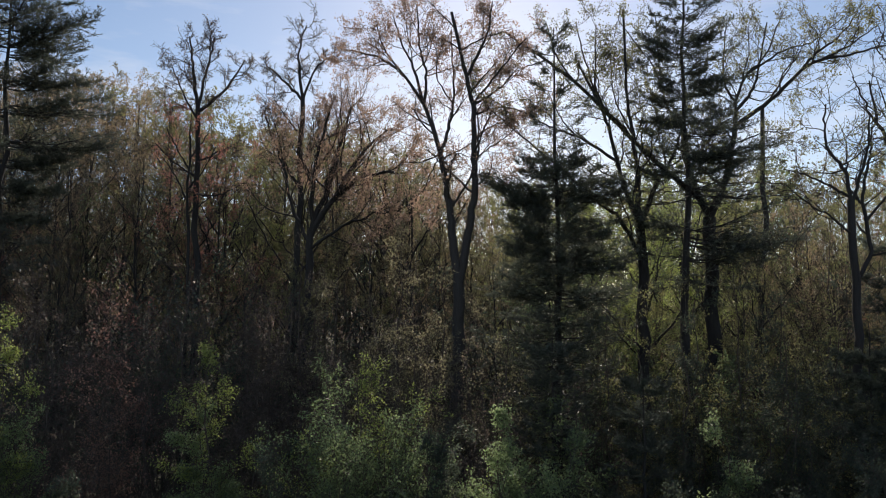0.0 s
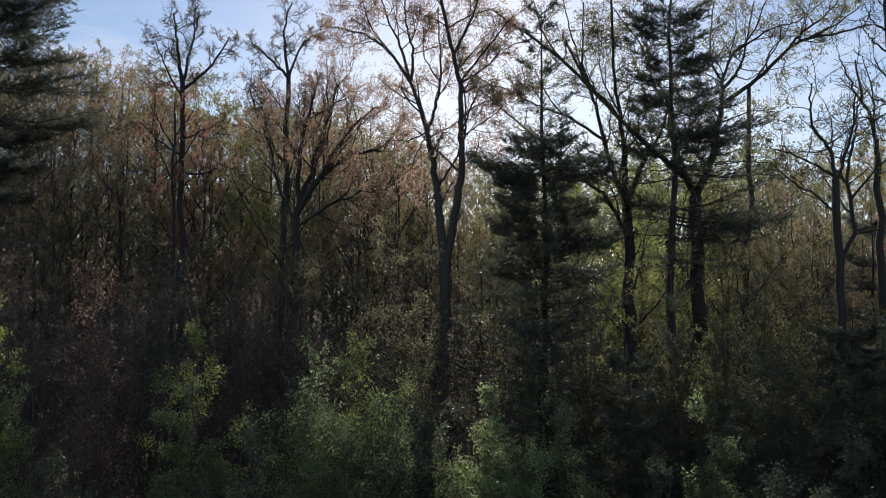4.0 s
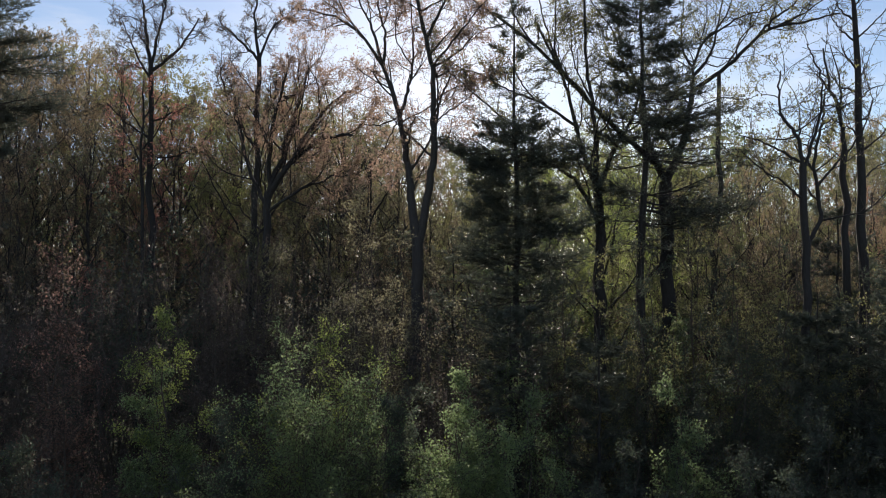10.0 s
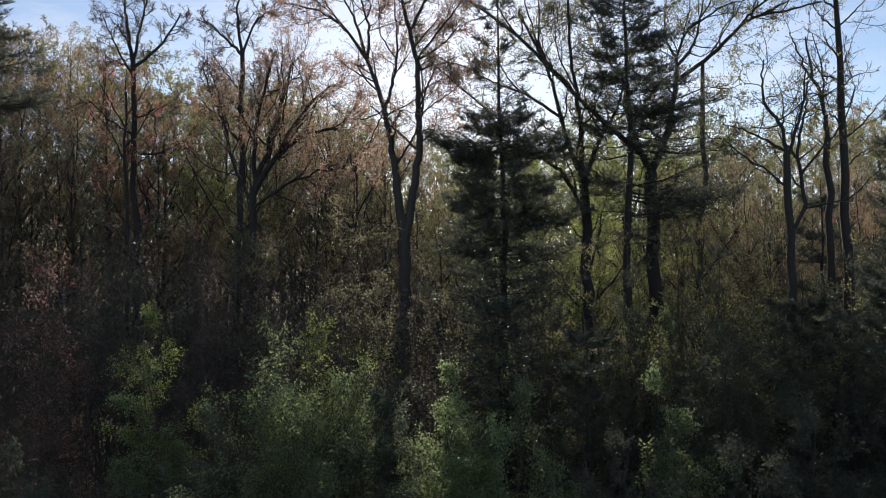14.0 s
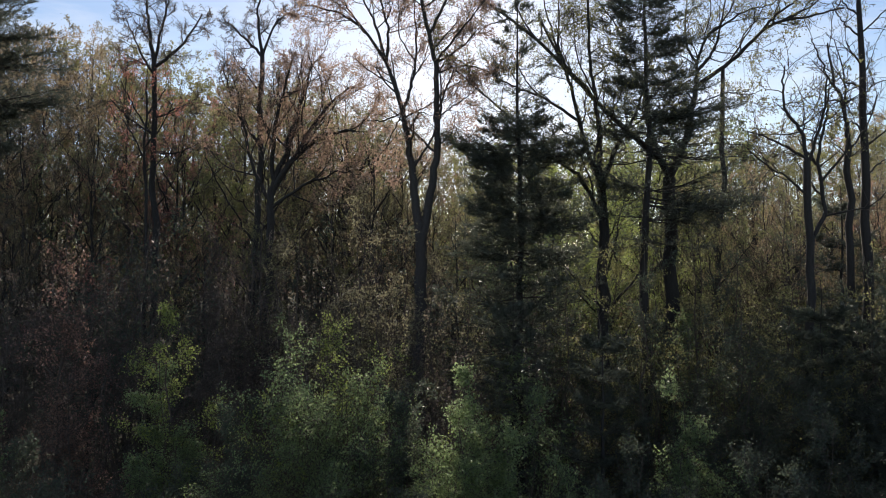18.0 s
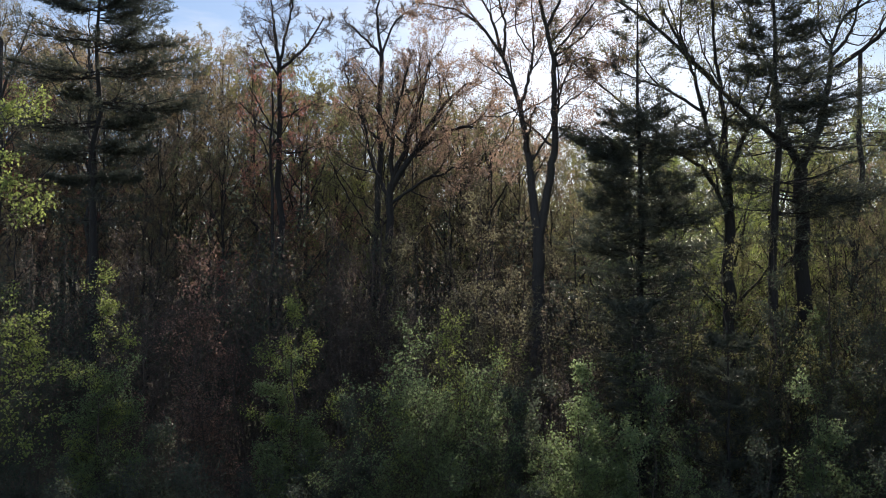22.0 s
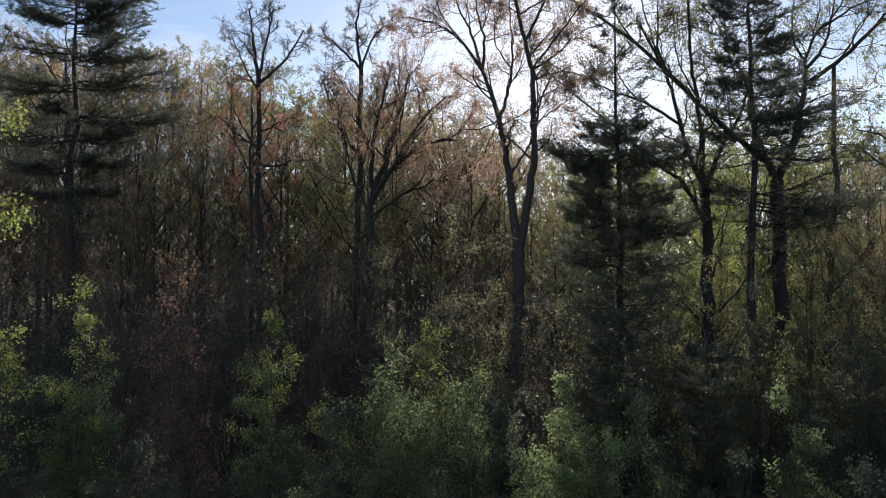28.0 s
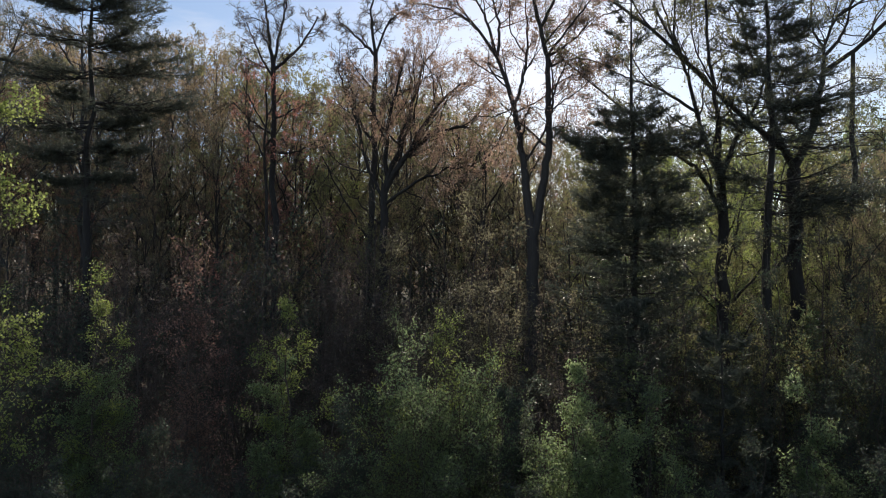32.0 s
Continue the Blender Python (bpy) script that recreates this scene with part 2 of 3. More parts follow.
# ---------------------------------------------------------------- broadleaf trees
def broadleaf(name, x, y, seed, trunk, limbs, label, group="", bark_mat=BARK_GREY, leaf_mat=LEAF_BROWN, size=0.06,
              per=4, boughs=8, sprays=7, twigs=6, angle=42, lift=0.10, wander=0.16, split=True, cap=5, reach=0.6, thick=0.0035, straight=0.006, limbs_apart=True, leaf_label="", bare=0.15):
    """trunk: (dx, top, bow, foot radius, top radius). limbs: (start dx, height; past dx, height; end dx, height; depth, radius)
    or ([(dx, height), ...], depth, radius), all from the foot of the tree and along its east-west plane, heights above the eye's ground."""
    rng = np.random.default_rng(seed)
    thing = root(name, x, y, label, "tree", group)
    z0 = thing.location.z
    dx, top, bow, r0, r1 = trunk
    top -= z0
    P = bent(rng, (0, 0, -0.1), (dx * 0.5 + bow, 0, top * 0.5), (dx, 0, top), 16, straight)[None]
    s = np.linspace(0, 1, 16)
    R = (r1 + (r0 - r1) * (1 - s) ** 0.8 + 0.45 * r0 * np.exp(-s * 26))[None]
    part("trunk", *joined([tubes(P, R, 12)]), bark_mat, thing, smooth=True)
    P = np.stack([np.interp(np.linspace(0, 1, 120), s, P[0, :, i]) for i in range(3)], -1)[None]
    R = np.interp(np.linspace(0, 1, 120), s, R[0])[None]
    fine, foliage, grown = [], [], [np.concatenate([P[0], R[0][:, None]], 1)]
    for spec in limbs:
        if len(spec) == 3:
            bends, depth, r = spec
        else:
            bends, depth, r = [spec[0:2], spec[2:4], spec[4:6]], spec[6], spec[7]
        sx, sz = bends[0]
        # a limb springs from the nearest wood that already stands
        wood = np.concatenate(grown)
        spot = wood[np.argmin((wood[:, 0] - sx) ** 2 + (wood[:, 2] - sz + z0) ** 2)]
        r, count = min(r, spot[3]), 12 if len(bends) == 3 else 5 * len(bends)
        if len(spec) == 3:
            Q = winding(rng, [spot[:3]] + [(bx, spot[1] + depth * k / (len(bends) - 1), bz - z0) for k, (bx, bz) in enumerate(bends) if k], count, 0.016)[None]
        else:
            (mx, mz), (ex, ez) = bends[1:]
            Q = bent(rng, spot[:3], (mx, spot[1] + depth * 0.45, mz - z0), (ex, spot[1] + depth, ez - z0), count, 0.011)[None]
        t = np.linspace(0, 1, count)
        S = (r * (1 - 0.66 * t))[None]
        L = np.array([np.linalg.norm(Q[0, 1:] - Q[0, :-1], axis=1).sum()])
        both = np.concatenate([Q[0], S[0][:, None]], 1)
        grown.append(np.concatenate([both, (both[1:] + both[:-1]) / 2]))
        Lc = np.clip(L, 2.2, cap)
        b1 = sprout(rng, Q, S, Lc, max(3, round(boughs * min(1.0, L[0] / 3.0))), (bare, 0.99), angle, reach, 8, wander, lift, 0.5, 0.4, fine=thick * 2)
        b2 = sprout(rng, *b1, sprays, (0.2, 1.0), angle, 0.5, 5 if split else 3, wander, lift, 0.6, 0.4, fine=thick * 1.5)
        b3 = sprout(rng, *b2, twigs, (0.1, 1.0), angle, 0.55, 3 if split else 2, wander, lift * 0.6, 0.7, 0.4, fine=thick)
        f = [tubes(b2[0], b2[1], 3), tubes(b3[0], b3[1], 3)]
        g = []
        if per:
            g = [leaves_on(rng, b, per, size, size, plain=not limbs_apart) for b in (b3[0], b2[0])]
        limb = part("limb", *joined([tubes(Q, S, 8)]), bark_mat, thing, smooth=True) if limbs_apart else None
        if not limb:
            f.append(tubes(Q[:, ::3], S[:, ::3], 5))
        if split:
            for k in range(len(b1[0])):
                part("branch", *joined([tubes(b1[0][k:k + 1], b1[1][k:k + 1], 5)]), bark_mat, limb, smooth=True)
            stuff("twig_spray", *joined(f), BARK_TWIG, limb)
            if g:
                stuff("foliage", *joined(g), leaf_mat, limb, leaf_label)
        fine, foliage = fine + [tubes(b1[0][:, ::2], b1[1][:, ::2], 3)] + f, foliage + g
    if not split:
        stuff("twig_spray", *joined(fine), BARK_TWIG, thing)
        if foliage:
            stuff("foliage", *joined(foliage), leaf_mat, thing, leaf_label)
    return thing


def random_limbs(seed, height, low, count, spread, radius, lean=0.0):
    """Limbs of an unremarkable wood tree: rising, forked, spread all round."""
    rng = np.random.default_rng(seed)
    out = []
    for k in range(count):
        h = height * (low + (0.86 - low) * (k + rng.random()) / count)
        turn = k * 2.4 + rng.uniform(-0.4, 0.4)
        reach = spread * (1.05 - 0.6 * (h / height)) * rng.uniform(0.7, 1.2)
        ex, ey = math.cos(turn) * reach, math.sin(turn) * reach
        top = h + reach * rng.uniform(0.9, 1.7)
        out.append((lean * h / height, h, ex * 0.42 + lean * h / height, h + (top - h) * 0.42, ex + lean, min(top, height * 1.02), ey,
                    radius * rng.uniform(0.35, 0.55)))
    out.append((lean * 0.8, height * 0.8, lean * 0.9, height * 0.9, lean, height, 0.0, radius * 0.4))
    return out


# ---------------------------------------------------------------- pines
def needles(rng, P, per, size):
    """Brushes of needles towards the tips of twigs."""
    B, m, _ = P.shape
    x = rng.uniform(0.1, 1.0, (B, per)) * (m - 1)
    i = np.minimum(x.astype(int), m - 2)
    b = np.arange(B)[:, None]
    at = (P[b, i] + (P[b, i + 1] - P[b, i]) * (x - i)[..., None]).reshape(-1, 3)
    d = unit(P[b, i + 1] - P[b, i]).reshape(-1, 3)
    N = len(at)
    d = unit(d * 0.9 + rng.normal(size=(N, 3)) * np.array((0.6, 0.6, 0.4)) + np.array((0, 0, 0.1)))
    side = unit(np.cross(d, rng.normal(size=(N, 3))))
    s = (size * rng.uniform(0.7, 1.2, N))[:, None]
    V = np.stack([at - side * s * 0.06, at + side * s * 0.06, at + d * s], 1)
    return V.reshape(-1, 3), np.arange(N * 3).reshape(-1, 3)


def pine(name, x, y, seed, height, trunk_r, boughs, label, dx=0.0, per=11, sprays=20, twigs=6, needle=0.105, spread=0.42):
    """boughs: (height above the eye's ground, compass turn in degrees with 0 to the east and 90 away, length, rise, fullness)."""
    rng = np.random.default_rng(seed)
    thing = root(name, x, y, label, "tree")
    z0 = thing.location.z
    top = height - z0
    P = bent(rng, (0, 0, -0.1), (dx * 0.5, 0, top * 0.5), (dx, 0, top), 18, 0.003)[None]
    s = np.linspace(0, 1, 18)
    R = (trunk_r * (1 - 0.93 * s) + 0.3 * trunk_r * np.exp(-s * 30))[None]
    part("trunk", *joined([tubes(P, R, 10)]), BARK_DARK, thing, smooth=True)
    for h, turn, length, rise, full in boughs:
        c, q = math.cos(radians(turn)), math.sin(radians(turn))
        a = np.array((dx * (h - z0) / top, 0, h - z0))
        e = a + np.array((c * length, q * length, rise))
        m = (a + e) / 2 + np.array((0, 0, -0.06 * length))
        Q = bent(rng, a, m, e, 10, 0.012)[None]
        S = (np.clip(length * 0.010, 0.010, 0.04) * (1 - 0.8 * np.linspace(0, 1, 10)))[None]
        L = np.array([length])
        b1 = sprout(rng, Q, S, np.maximum(L, 0.8), max(4, int(sprays * full)), (0.1, 1.0), 50, spread, 6, 0.11, 0.04, 0.6, level=0.3)
        b2 = sprout(rng, *b1, twigs, (0.1, 1.0), 46, 0.55, 3, 0.16, 0.05, 0.6, level=0.5)
        bough = part("bough", *joined([tubes(Q, S, 6)]), BARK_DARK, thing, smooth=True)
        stuff("branchlet_spray", *joined([tubes(b1[0][:, ::2], b1[1][:, ::2], 3), tubes(b2[0][:, ::2], b2[1][:, ::2], 3)]), BARK_DARK, bough)
        g = [needles(rng, b2[0], per, needle), needles(rng, b1[0], per * 2, needle), needles(rng, Q[:, 5:], per * 4, needle)]
        stuff("needle_foliage", *joined(g), NEEDLE, bough)
    return thing


def clump(seed, masses, dense=0.75, loose=0.22):
    """Four boughs to each thick plume: height, turn, length, rise, fullness."""
    rng = np.random.default_rng(seed)
    return [(h + rng.uniform(-loose, loose), turn + rng.uniform(-38, 38), length * rng.uniform(0.75, 1.05), rise + rng.uniform(-0.1, 0.1), full * dense)
            for h, turn, length, rise, full in masses for _ in range(4)]


def whorls(seed, low, high, step, reach_low, reach_high, each=4, rise=0.1, full=1.0):
    """Tiers of boughs from low to high."""
    rng = np.random.default_rng(seed)
    out, h, k = [], low, 0
    while h < high:
        f = (h - low) / (high - low)
        reach = reach_low + (reach_high - reach_low) * f
        for j in range(each):
            turn = k * 47 + j * 360 / each + rng.uniform(-22, 22)
            length = reach * rng.uniform(0.65, 1.15)
            out.append((h + rng.uniform(-0.1, 0.1), turn, length, length * (rise + 0.35 * f + rng.uniform(-0.08, 0.08)), full))
        h += step * rng.uniform(0.75, 1.25)
        k += 1
    return out


# ---------------------------------------------------------------- shrubs and saplings
def sapling(name, x, y, seed, height, spread, label, leaf_mat=LEAF_FRESH, stems=3, per=9, size=0.06, low=0.12, lean=0.0, category="shrub",
            group="", arms=10, sprays=7, twigs=6, lift=0.07, bark_mat=BARK_TWIG, split=True, sunlit_mat=None):
    rng = np.random.default_rng(seed)
    thing = root(name, x, y, label, category, group)
    top = height - thing.location.z
    for k in range(stems):
        turn = rng.uniform(0, 6.28)
        off = spread * (0.45 if stems > 1 else 0.0) * math.sqrt((k + 0.3) / stems)
        tall = top * (1.0 if k == 0 else (0.86 - 0.30 * k / stems) * rng.uniform(0.93, 1.05))
        foot = np.array((math.cos(turn), math.sin(turn), 0)) * 0.12 * (stems > 1)
        end = np.array((math.cos(turn) * off + lean, math.sin(turn) * off, tall))
        Q = bent(rng, foot, (foot + end) / 2 + rng.normal(size=3) * 0.05 * spread, end, 12, 0.012)[None]
        r = 0.0052 * tall
        S = (r * (1 - 0.85 * np.linspace(0, 1, 12)))[None]
        L = np.array([spread * 2.0])
        b1 = sprout(rng, Q, S, L, arms, (low, 0.97), 54, 0.68, 7, 0.13, lift, 0.6, fade=0.66)
        b2 = sprout(rng, *b1, sprays, (0.15, 1.0), 48, 0.55, 4, 0.18, lift * 0.7, 0.65)
        b3 = sprout(rng, *b2, twigs, (0.1, 1.0), 48, 0.6, 2, 0.18, 0.05, 0.7)
        stem = part("stem", *joined([tubes(Q, S, 7)]), bark_mat, thing, smooth=True)
        for j in range(len(b1[0]) if split else 0):
            part("branch", *joined([tubes(b1[0][j:j + 1], b1[1][j:j + 1], 4)]), bark_mat, stem, smooth=True)
        f = [tubes(b2[0], b2[1], 3), tubes(b3[0], b3[1], 3)]
        stuff("twig_spray", *joined(f if split else f + [tubes(b1[0], b1[1], 3)]), BARK_TWIG, stem)
        if per:
            # sunlight on the tallest stem is put into its lighter leaf colour
            count = max(2, int(per * 0.8)) if sunlit_mat and k == 0 else per
            g = [leaves_on(rng, b, n, size, size * 1.3, thinned=True, plain=not split) for b, n in ((b3[0], count), (b2[0], count), (Q[:, 6:], count * 2))]
            stuff("foliage", *joined(g), sunlit_mat if sunlit_mat and k == 0 else leaf_mat, stem, "lighter young growth" if sunlit_mat and k == 0 else "")
    return thing


# ---------------------------------------------------------------- the tall trees along the wood's edge
broadleaf("red_maple", -0.44, 22, 11, (-0.02, 7.52, 0.0, 0.17, 0.15), [
    ([(-0.03, 7.45), (-0.18, 8.71), (-0.30, 9.71), (-0.55, 11.18), (-0.98, 12.42)], 0.3, 0.13),
    ([(0.08, 7.45), (0.26, 9.01), (0.40, 10.07), (0.37, 10.81), (0.38, 12.01), (0.15, 13.11), (-0.22, 14.76)], -0.3, 0.115),
    ([(-0.98, 12.42), (-1.60, 13.26), (-2.31, 13.64), (-3.15, 13.73)], -0.7, 0.055),
    ([(-0.98, 12.42), (-1.26, 13.43), (-1.58, 14.12), (-1.88, 15.07)], 0.5, 0.065),
    ([(-0.97, 12.39), (-0.90, 13.17), (-1.08, 13.92), (-1.16, 15.07)], -0.4, 0.06),
    ([(-0.49, 11.08), (-0.28, 11.80), (-0.19, 12.80), (-0.25, 14.61)], 0.4, 0.05),
    ([(-0.13, 9.49), (0.28, 10.33), (0.48, 10.85), (1.01, 11.24), (1.43, 11.56)], -0.5, 0.032),
    ([(0.40, 12.24), (1.01, 12.74), (1.51, 13.38)], 0.6, 0.04),
    ([(0.17, 13.08), (0.68, 13.99), (0.86, 14.91)], -0.4, 0.045),
    ([(-0.55, 11.08), (-1.07, 10.87), (-1.64, 10.93)], 0.5, 0.025),
    ([(-1.57, 13.23), (-2.03, 13.92), (-2.33, 14.76)], 0.4, 0.032),
    ([(0.40, 11.26), (0.83, 11.79), (1.28, 12.01)], 0.8, 0.025),
    ([(-0.74, 11.79), (-1.27, 12.01), (-1.72, 12.32)], -0.6, 0.025),
    ([(-0.22, 12.47), (-0.60, 13.08), (-0.64, 13.99)], -0.5, 0.025),
    ([(0.38, 12.32), (1.06, 13.15), (1.76, 13.92)], -0.5, 0.035),
    ([(0.40, 12.01), (1.10, 12.29), (1.80, 12.17)], 0.5, 0.03),
    ([(0.02, 13.69), (0.53, 14.07), (1.43, 14.45)], 0.4, 0.03),
    ([(-0.49, 11.08), (-0.81, 10.51), (-1.11, 9.91)], 0.5, 0.02),
    ([(0.40, 10.36), (0.68, 10.51), (1.20, 10.33)], 0.5, 0.02),
], "tall forked maple with grey bark and sparse reddish spring leaves", leaf_mat=LEAF_ROSE, size=0.046, per=5, boughs=9, sprays=7, wander=0.17, angle=52, lift=0.04, thick=0.0028, bare=0.26, cap=3.0)

broadleaf("oak", 4.58, 23, 12, (-0.11, 9.15, 0.03, 0.17, 0.13), [
    ([(-0.10, 9.20), (-0.33, 9.79), (-0.57, 10.50), (-0.75, 11.32), (-1.04, 12.42), (-1.72, 13.85)], 0.3, 0.085),
    ([(-0.10, 9.20), (-0.17, 10.06), (-0.17, 10.69), (-0.31, 11.63), (-0.46, 12.74), (-0.55, 15.13)], -0.4, 0.085),
    ([(-0.01, 9.20), (0.30, 10.17), (0.55, 10.62), (0.90, 11.24), (1.18, 12.03)], 0.3, 0.075),
    ([(-0.04, 8.34), (-0.28, 8.61), (-0.77, 9.42), (-1.51, 9.92), (-2.30, 10.66), (-3.08, 11.25)], -0.8, 0.075),
    ([(-3.00, 11.21), (-3.70, 11.79), (-4.27, 12.27), (-4.80, 12.87)], -0.3, 0.045),
    ([(-0.76, 10.97), (-1.63, 11.70), (-2.45, 12.11), (-3.22, 12.50)], 0.7, 0.045),
    ([(-1.01, 12.34), (-1.19, 13.38), (-1.13, 15.13)], 0.5, 0.04),
    ([(-1.83, 11.79), (-2.22, 12.42), (-2.53, 13.22)], 0.4, 0.028),
    ([(-0.31, 11.63), (-0.73, 12.74), (-0.79, 14.17)], 0.6, 0.03),
], "forked oak with dark bark and thin pale green spring leaves", bark_mat=BARK_DARK, leaf_mat=LEAF_GOLD, per=4, boughs=8, sprays=7, twigs=5, size=0.05, angle=52, lift=0.05, wander=0.22, cap=3)

broadleaf("oak", 6.6, 24, 13, (0.03, 9.56, 0.0, 0.22, 0.18), [
    ([(0.08, 9.56), (0.54, 10.69), (0.75, 11.68), (0.89, 12.33), (0.90, 12.95)], 0.2, 0.125),
    ([(0.90, 12.95), (0.68, 13.41), (0.66, 14.21), (0.85, 15.59)], 0.4, 0.085),
    ([(0.90, 12.95), (1.24, 13.74), (1.71, 14.21), (2.21, 15.43)], -0.3, 0.075),
    ([(0.93, 12.71), (1.43, 13.28), (1.71, 14.01), (2.08, 15.51)], 0.6, 0.055),
    ([(1.24, 13.74), (2.30, 14.41), (3.03, 14.61), (3.85, 15.26)], -0.5, 0.042),
    ([(0.96, 12.24), (2.02, 13.08), (2.82, 13.87), (3.75, 14.07), (4.84, 14.31)], -0.8, 0.085),
    ([(2.60, 13.68), (3.05, 14.22), (3.64, 14.62), (4.18, 15.34)], -0.3, 0.045),
    ([(3.11, 13.96), (4.28, 14.62), (4.99, 15.17)], 0.3, 0.032),
    ([(-0.01, 9.56), (-0.33, 10.36), (-0.57, 11.28), (-0.63, 12.00), (-0.72, 12.52)], 0.2, 0.115),
    ([(-0.72, 12.48), (-1.01, 12.66), (-1.27, 13.21), (-1.52, 13.87), (-2.32, 14.97)], -0.5, 0.085),
    ([(-1.24, 13.10), (-1.26, 14.01), (-1.29, 15.59)], 0.5, 0.065),
    ([(-0.41, 10.05), (-1.42, 11.02), (-2.31, 11.82), (-3.85, 13.33), (-5.78, 14.67)], -1, 0.095),
    ([(-0.25, 10.95), (-0.03, 11.68), (0.24, 12.07), (0.65, 12.38)], -0.2, 0.045),
    ([(-2.31, 11.82), (-3.07, 12.85), (-3.42, 14.01), (-3.68, 15.34)], 0.6, 0.045),
    ([(-3.85, 13.33), (-4.29, 14.01), (-4.61, 15.17)], 0.3, 0.035),
    ([(0.83, 11.69), (1.67, 12.00), (2.32, 11.94), (2.67, 12.09)], -0.3, 0.022),
    ([(0.63, 10.43), (1.46, 10.51), (2.52, 10.39)], -0.5, 0.025),
    ([(-4.70, 13.92), (-5.19, 13.76), (-5.77, 13.34)], 0.4, 0.025),
], "large spreading oak with dark bark and sparse young leaves", bark_mat=BARK_DARK, leaf_mat=LEAF_GOLD, per=4, boughs=8, sprays=7, twigs=5, size=0.05, angle=56, lift=0.05, wander=0.22, cap=3)

broadleaf("bare_tree", 10.25, 20, 14, (-0.11, 13.31, 0.06, 0.16, 0.055), [
    ([(-0.11, 13.31), (-0.11, 13.87), (-0.07, 14.57)], 0.1, 0.05),
    ([(-0.11, 12.48), (-0.34, 12.76), (-0.50, 13.03), (-0.62, 13.42)], 0.3, 0.026),
    ([(-0.12, 12.59), (0.21, 12.83), (0.56, 13.31)], -0.4, 0.026),
    ([(-0.12, 11.79), (-0.43, 12.04), (-0.68, 12.23)], -0.5, 0.026),
    ([(-0.11, 11.43), (0.25, 11.86), (0.49, 12.23)], 0.5, 0.026),
    ([(-0.07, 10.96), (0.31, 11.35), (0.75, 11.51)], 0.3, 0.026),
    ([(0.00, 10.14), (-0.40, 10.35), (-0.65, 10.28)], -0.4, 0.026),
    ([(0.01, 9.80), (0.38, 10.16), (0.90, 10.83)], -0.3, 0.026),
    ([(-0.11, 13.03), (-0.32, 13.34), (-0.38, 13.87)], 0.5, 0.026),
    ([(-0.09, 11.17), (-0.37, 11.51), (-0.50, 11.93)], 0.6, 0.026),
    ([(0.05, 9.05), (0.46, 9.46), (0.80, 9.57)], 0.4, 0.026),
    ([(-0.11, 13.31), (0.16, 13.66), (0.38, 14.15)], 0.4, 0.026),
    ([(-0.03, 10.48), (0.32, 10.76), (0.57, 11.24)], 0.5, 0.026),
], "slim bare tree with a straight dark trunk and short crooked branches", bark_mat=BARK_DARK, per=0, lift=0.05, angle=55, straight=0.002, wander=0.18, boughs=8, sprays=5, twigs=4, reach=0.5)

broadleaf("bare_tree", 9.5, 19.5, 29, (0.10, 9.76, 0.05, 0.10, 0.075), [
    ([(0.18, 9.72), (0.06, 10.58), (-0.13, 11.31), (-0.22, 12.26)], 0.3, 0.06),
    ([(-0.11, 11.19), (-0.33, 11.39), (-0.64, 11.99), (-0.80, 12.25)], -0.3, 0.032),
    ([(0.07, 10.56), (0.19, 11.39), (0.05, 12.40)], 0.4, 0.03),
    ([(0.15, 9.58), (0.43, 10.18), (0.62, 10.92)], -0.4, 0.028),
    ([(-0.01, 10.85), (-0.28, 10.85), (-0.52, 10.72)], 0.3, 0.02),
], "leaning bare tree with dark crooked limbs", bark_mat=BARK_DARK, per=0, lift=0.08, angle=50, wander=0.2, reach=0.5, boughs=7, sprays=5, twigs=4)

broadleaf("bare_tree", 8.5, 19, 15, (-0.11, 9.31, -0.02, 0.11, 0.08), [
    ([(-0.07, 9.25), (-0.20, 9.97), (-0.54, 10.48), (-0.58, 10.99), (-0.50, 11.55)], 0.2, 0.05),
    ([(-0.07, 9.25), (0.03, 9.67), (0.21, 10.48), (0.25, 11.20)], -0.3, 0.05),
    ([(-0.09, 9.38), (-0.56, 9.67), (-1.00, 9.92), (-1.44, 10.09)], 0.4, 0.033),
    ([(-0.04, 8.51), (-0.63, 8.91), (-1.22, 9.22), (-1.73, 9.62)], -0.4, 0.03),
    ([(0.08, 7.44), (0.31, 8.16), (0.23, 9.22), (0.35, 9.92), (0.50, 10.48), (0.58, 11.07)], 0.3, 0.055),
    ([(0.23, 9.16), (0.06, 9.52), (-0.10, 9.89)], 0.3, 0.035),
    ([(0.27, 8.88), (0.68, 9.41), (0.81, 9.89)], -0.3, 0.035),
    ([(-0.20, 9.96), (-0.04, 10.41), (-0.07, 10.87)], 0.3, 0.025),
], "low forked bare tree with crooked dark limbs", bark_mat=BARK_DARK, per=1, leaf_mat=LEAF_GOLD, lift=0.07, angle=50, wander=0.2, boughs=8, sprays=5, twigs=5, cap=3.2)

broadleaf("dead_tree", 8.6, 27, 16, (0.63, 13.5, 0.05, 0.12, 0.062), [
    (0.42, 11.5, 0.7, 11.7, 1.0, 12.1, 0.2, 0.03),
], "broken dead trunk with a snapped top", bark_mat=BARK_GREY, per=0, boughs=3, sprays=2, twigs=2, reach=0.15)

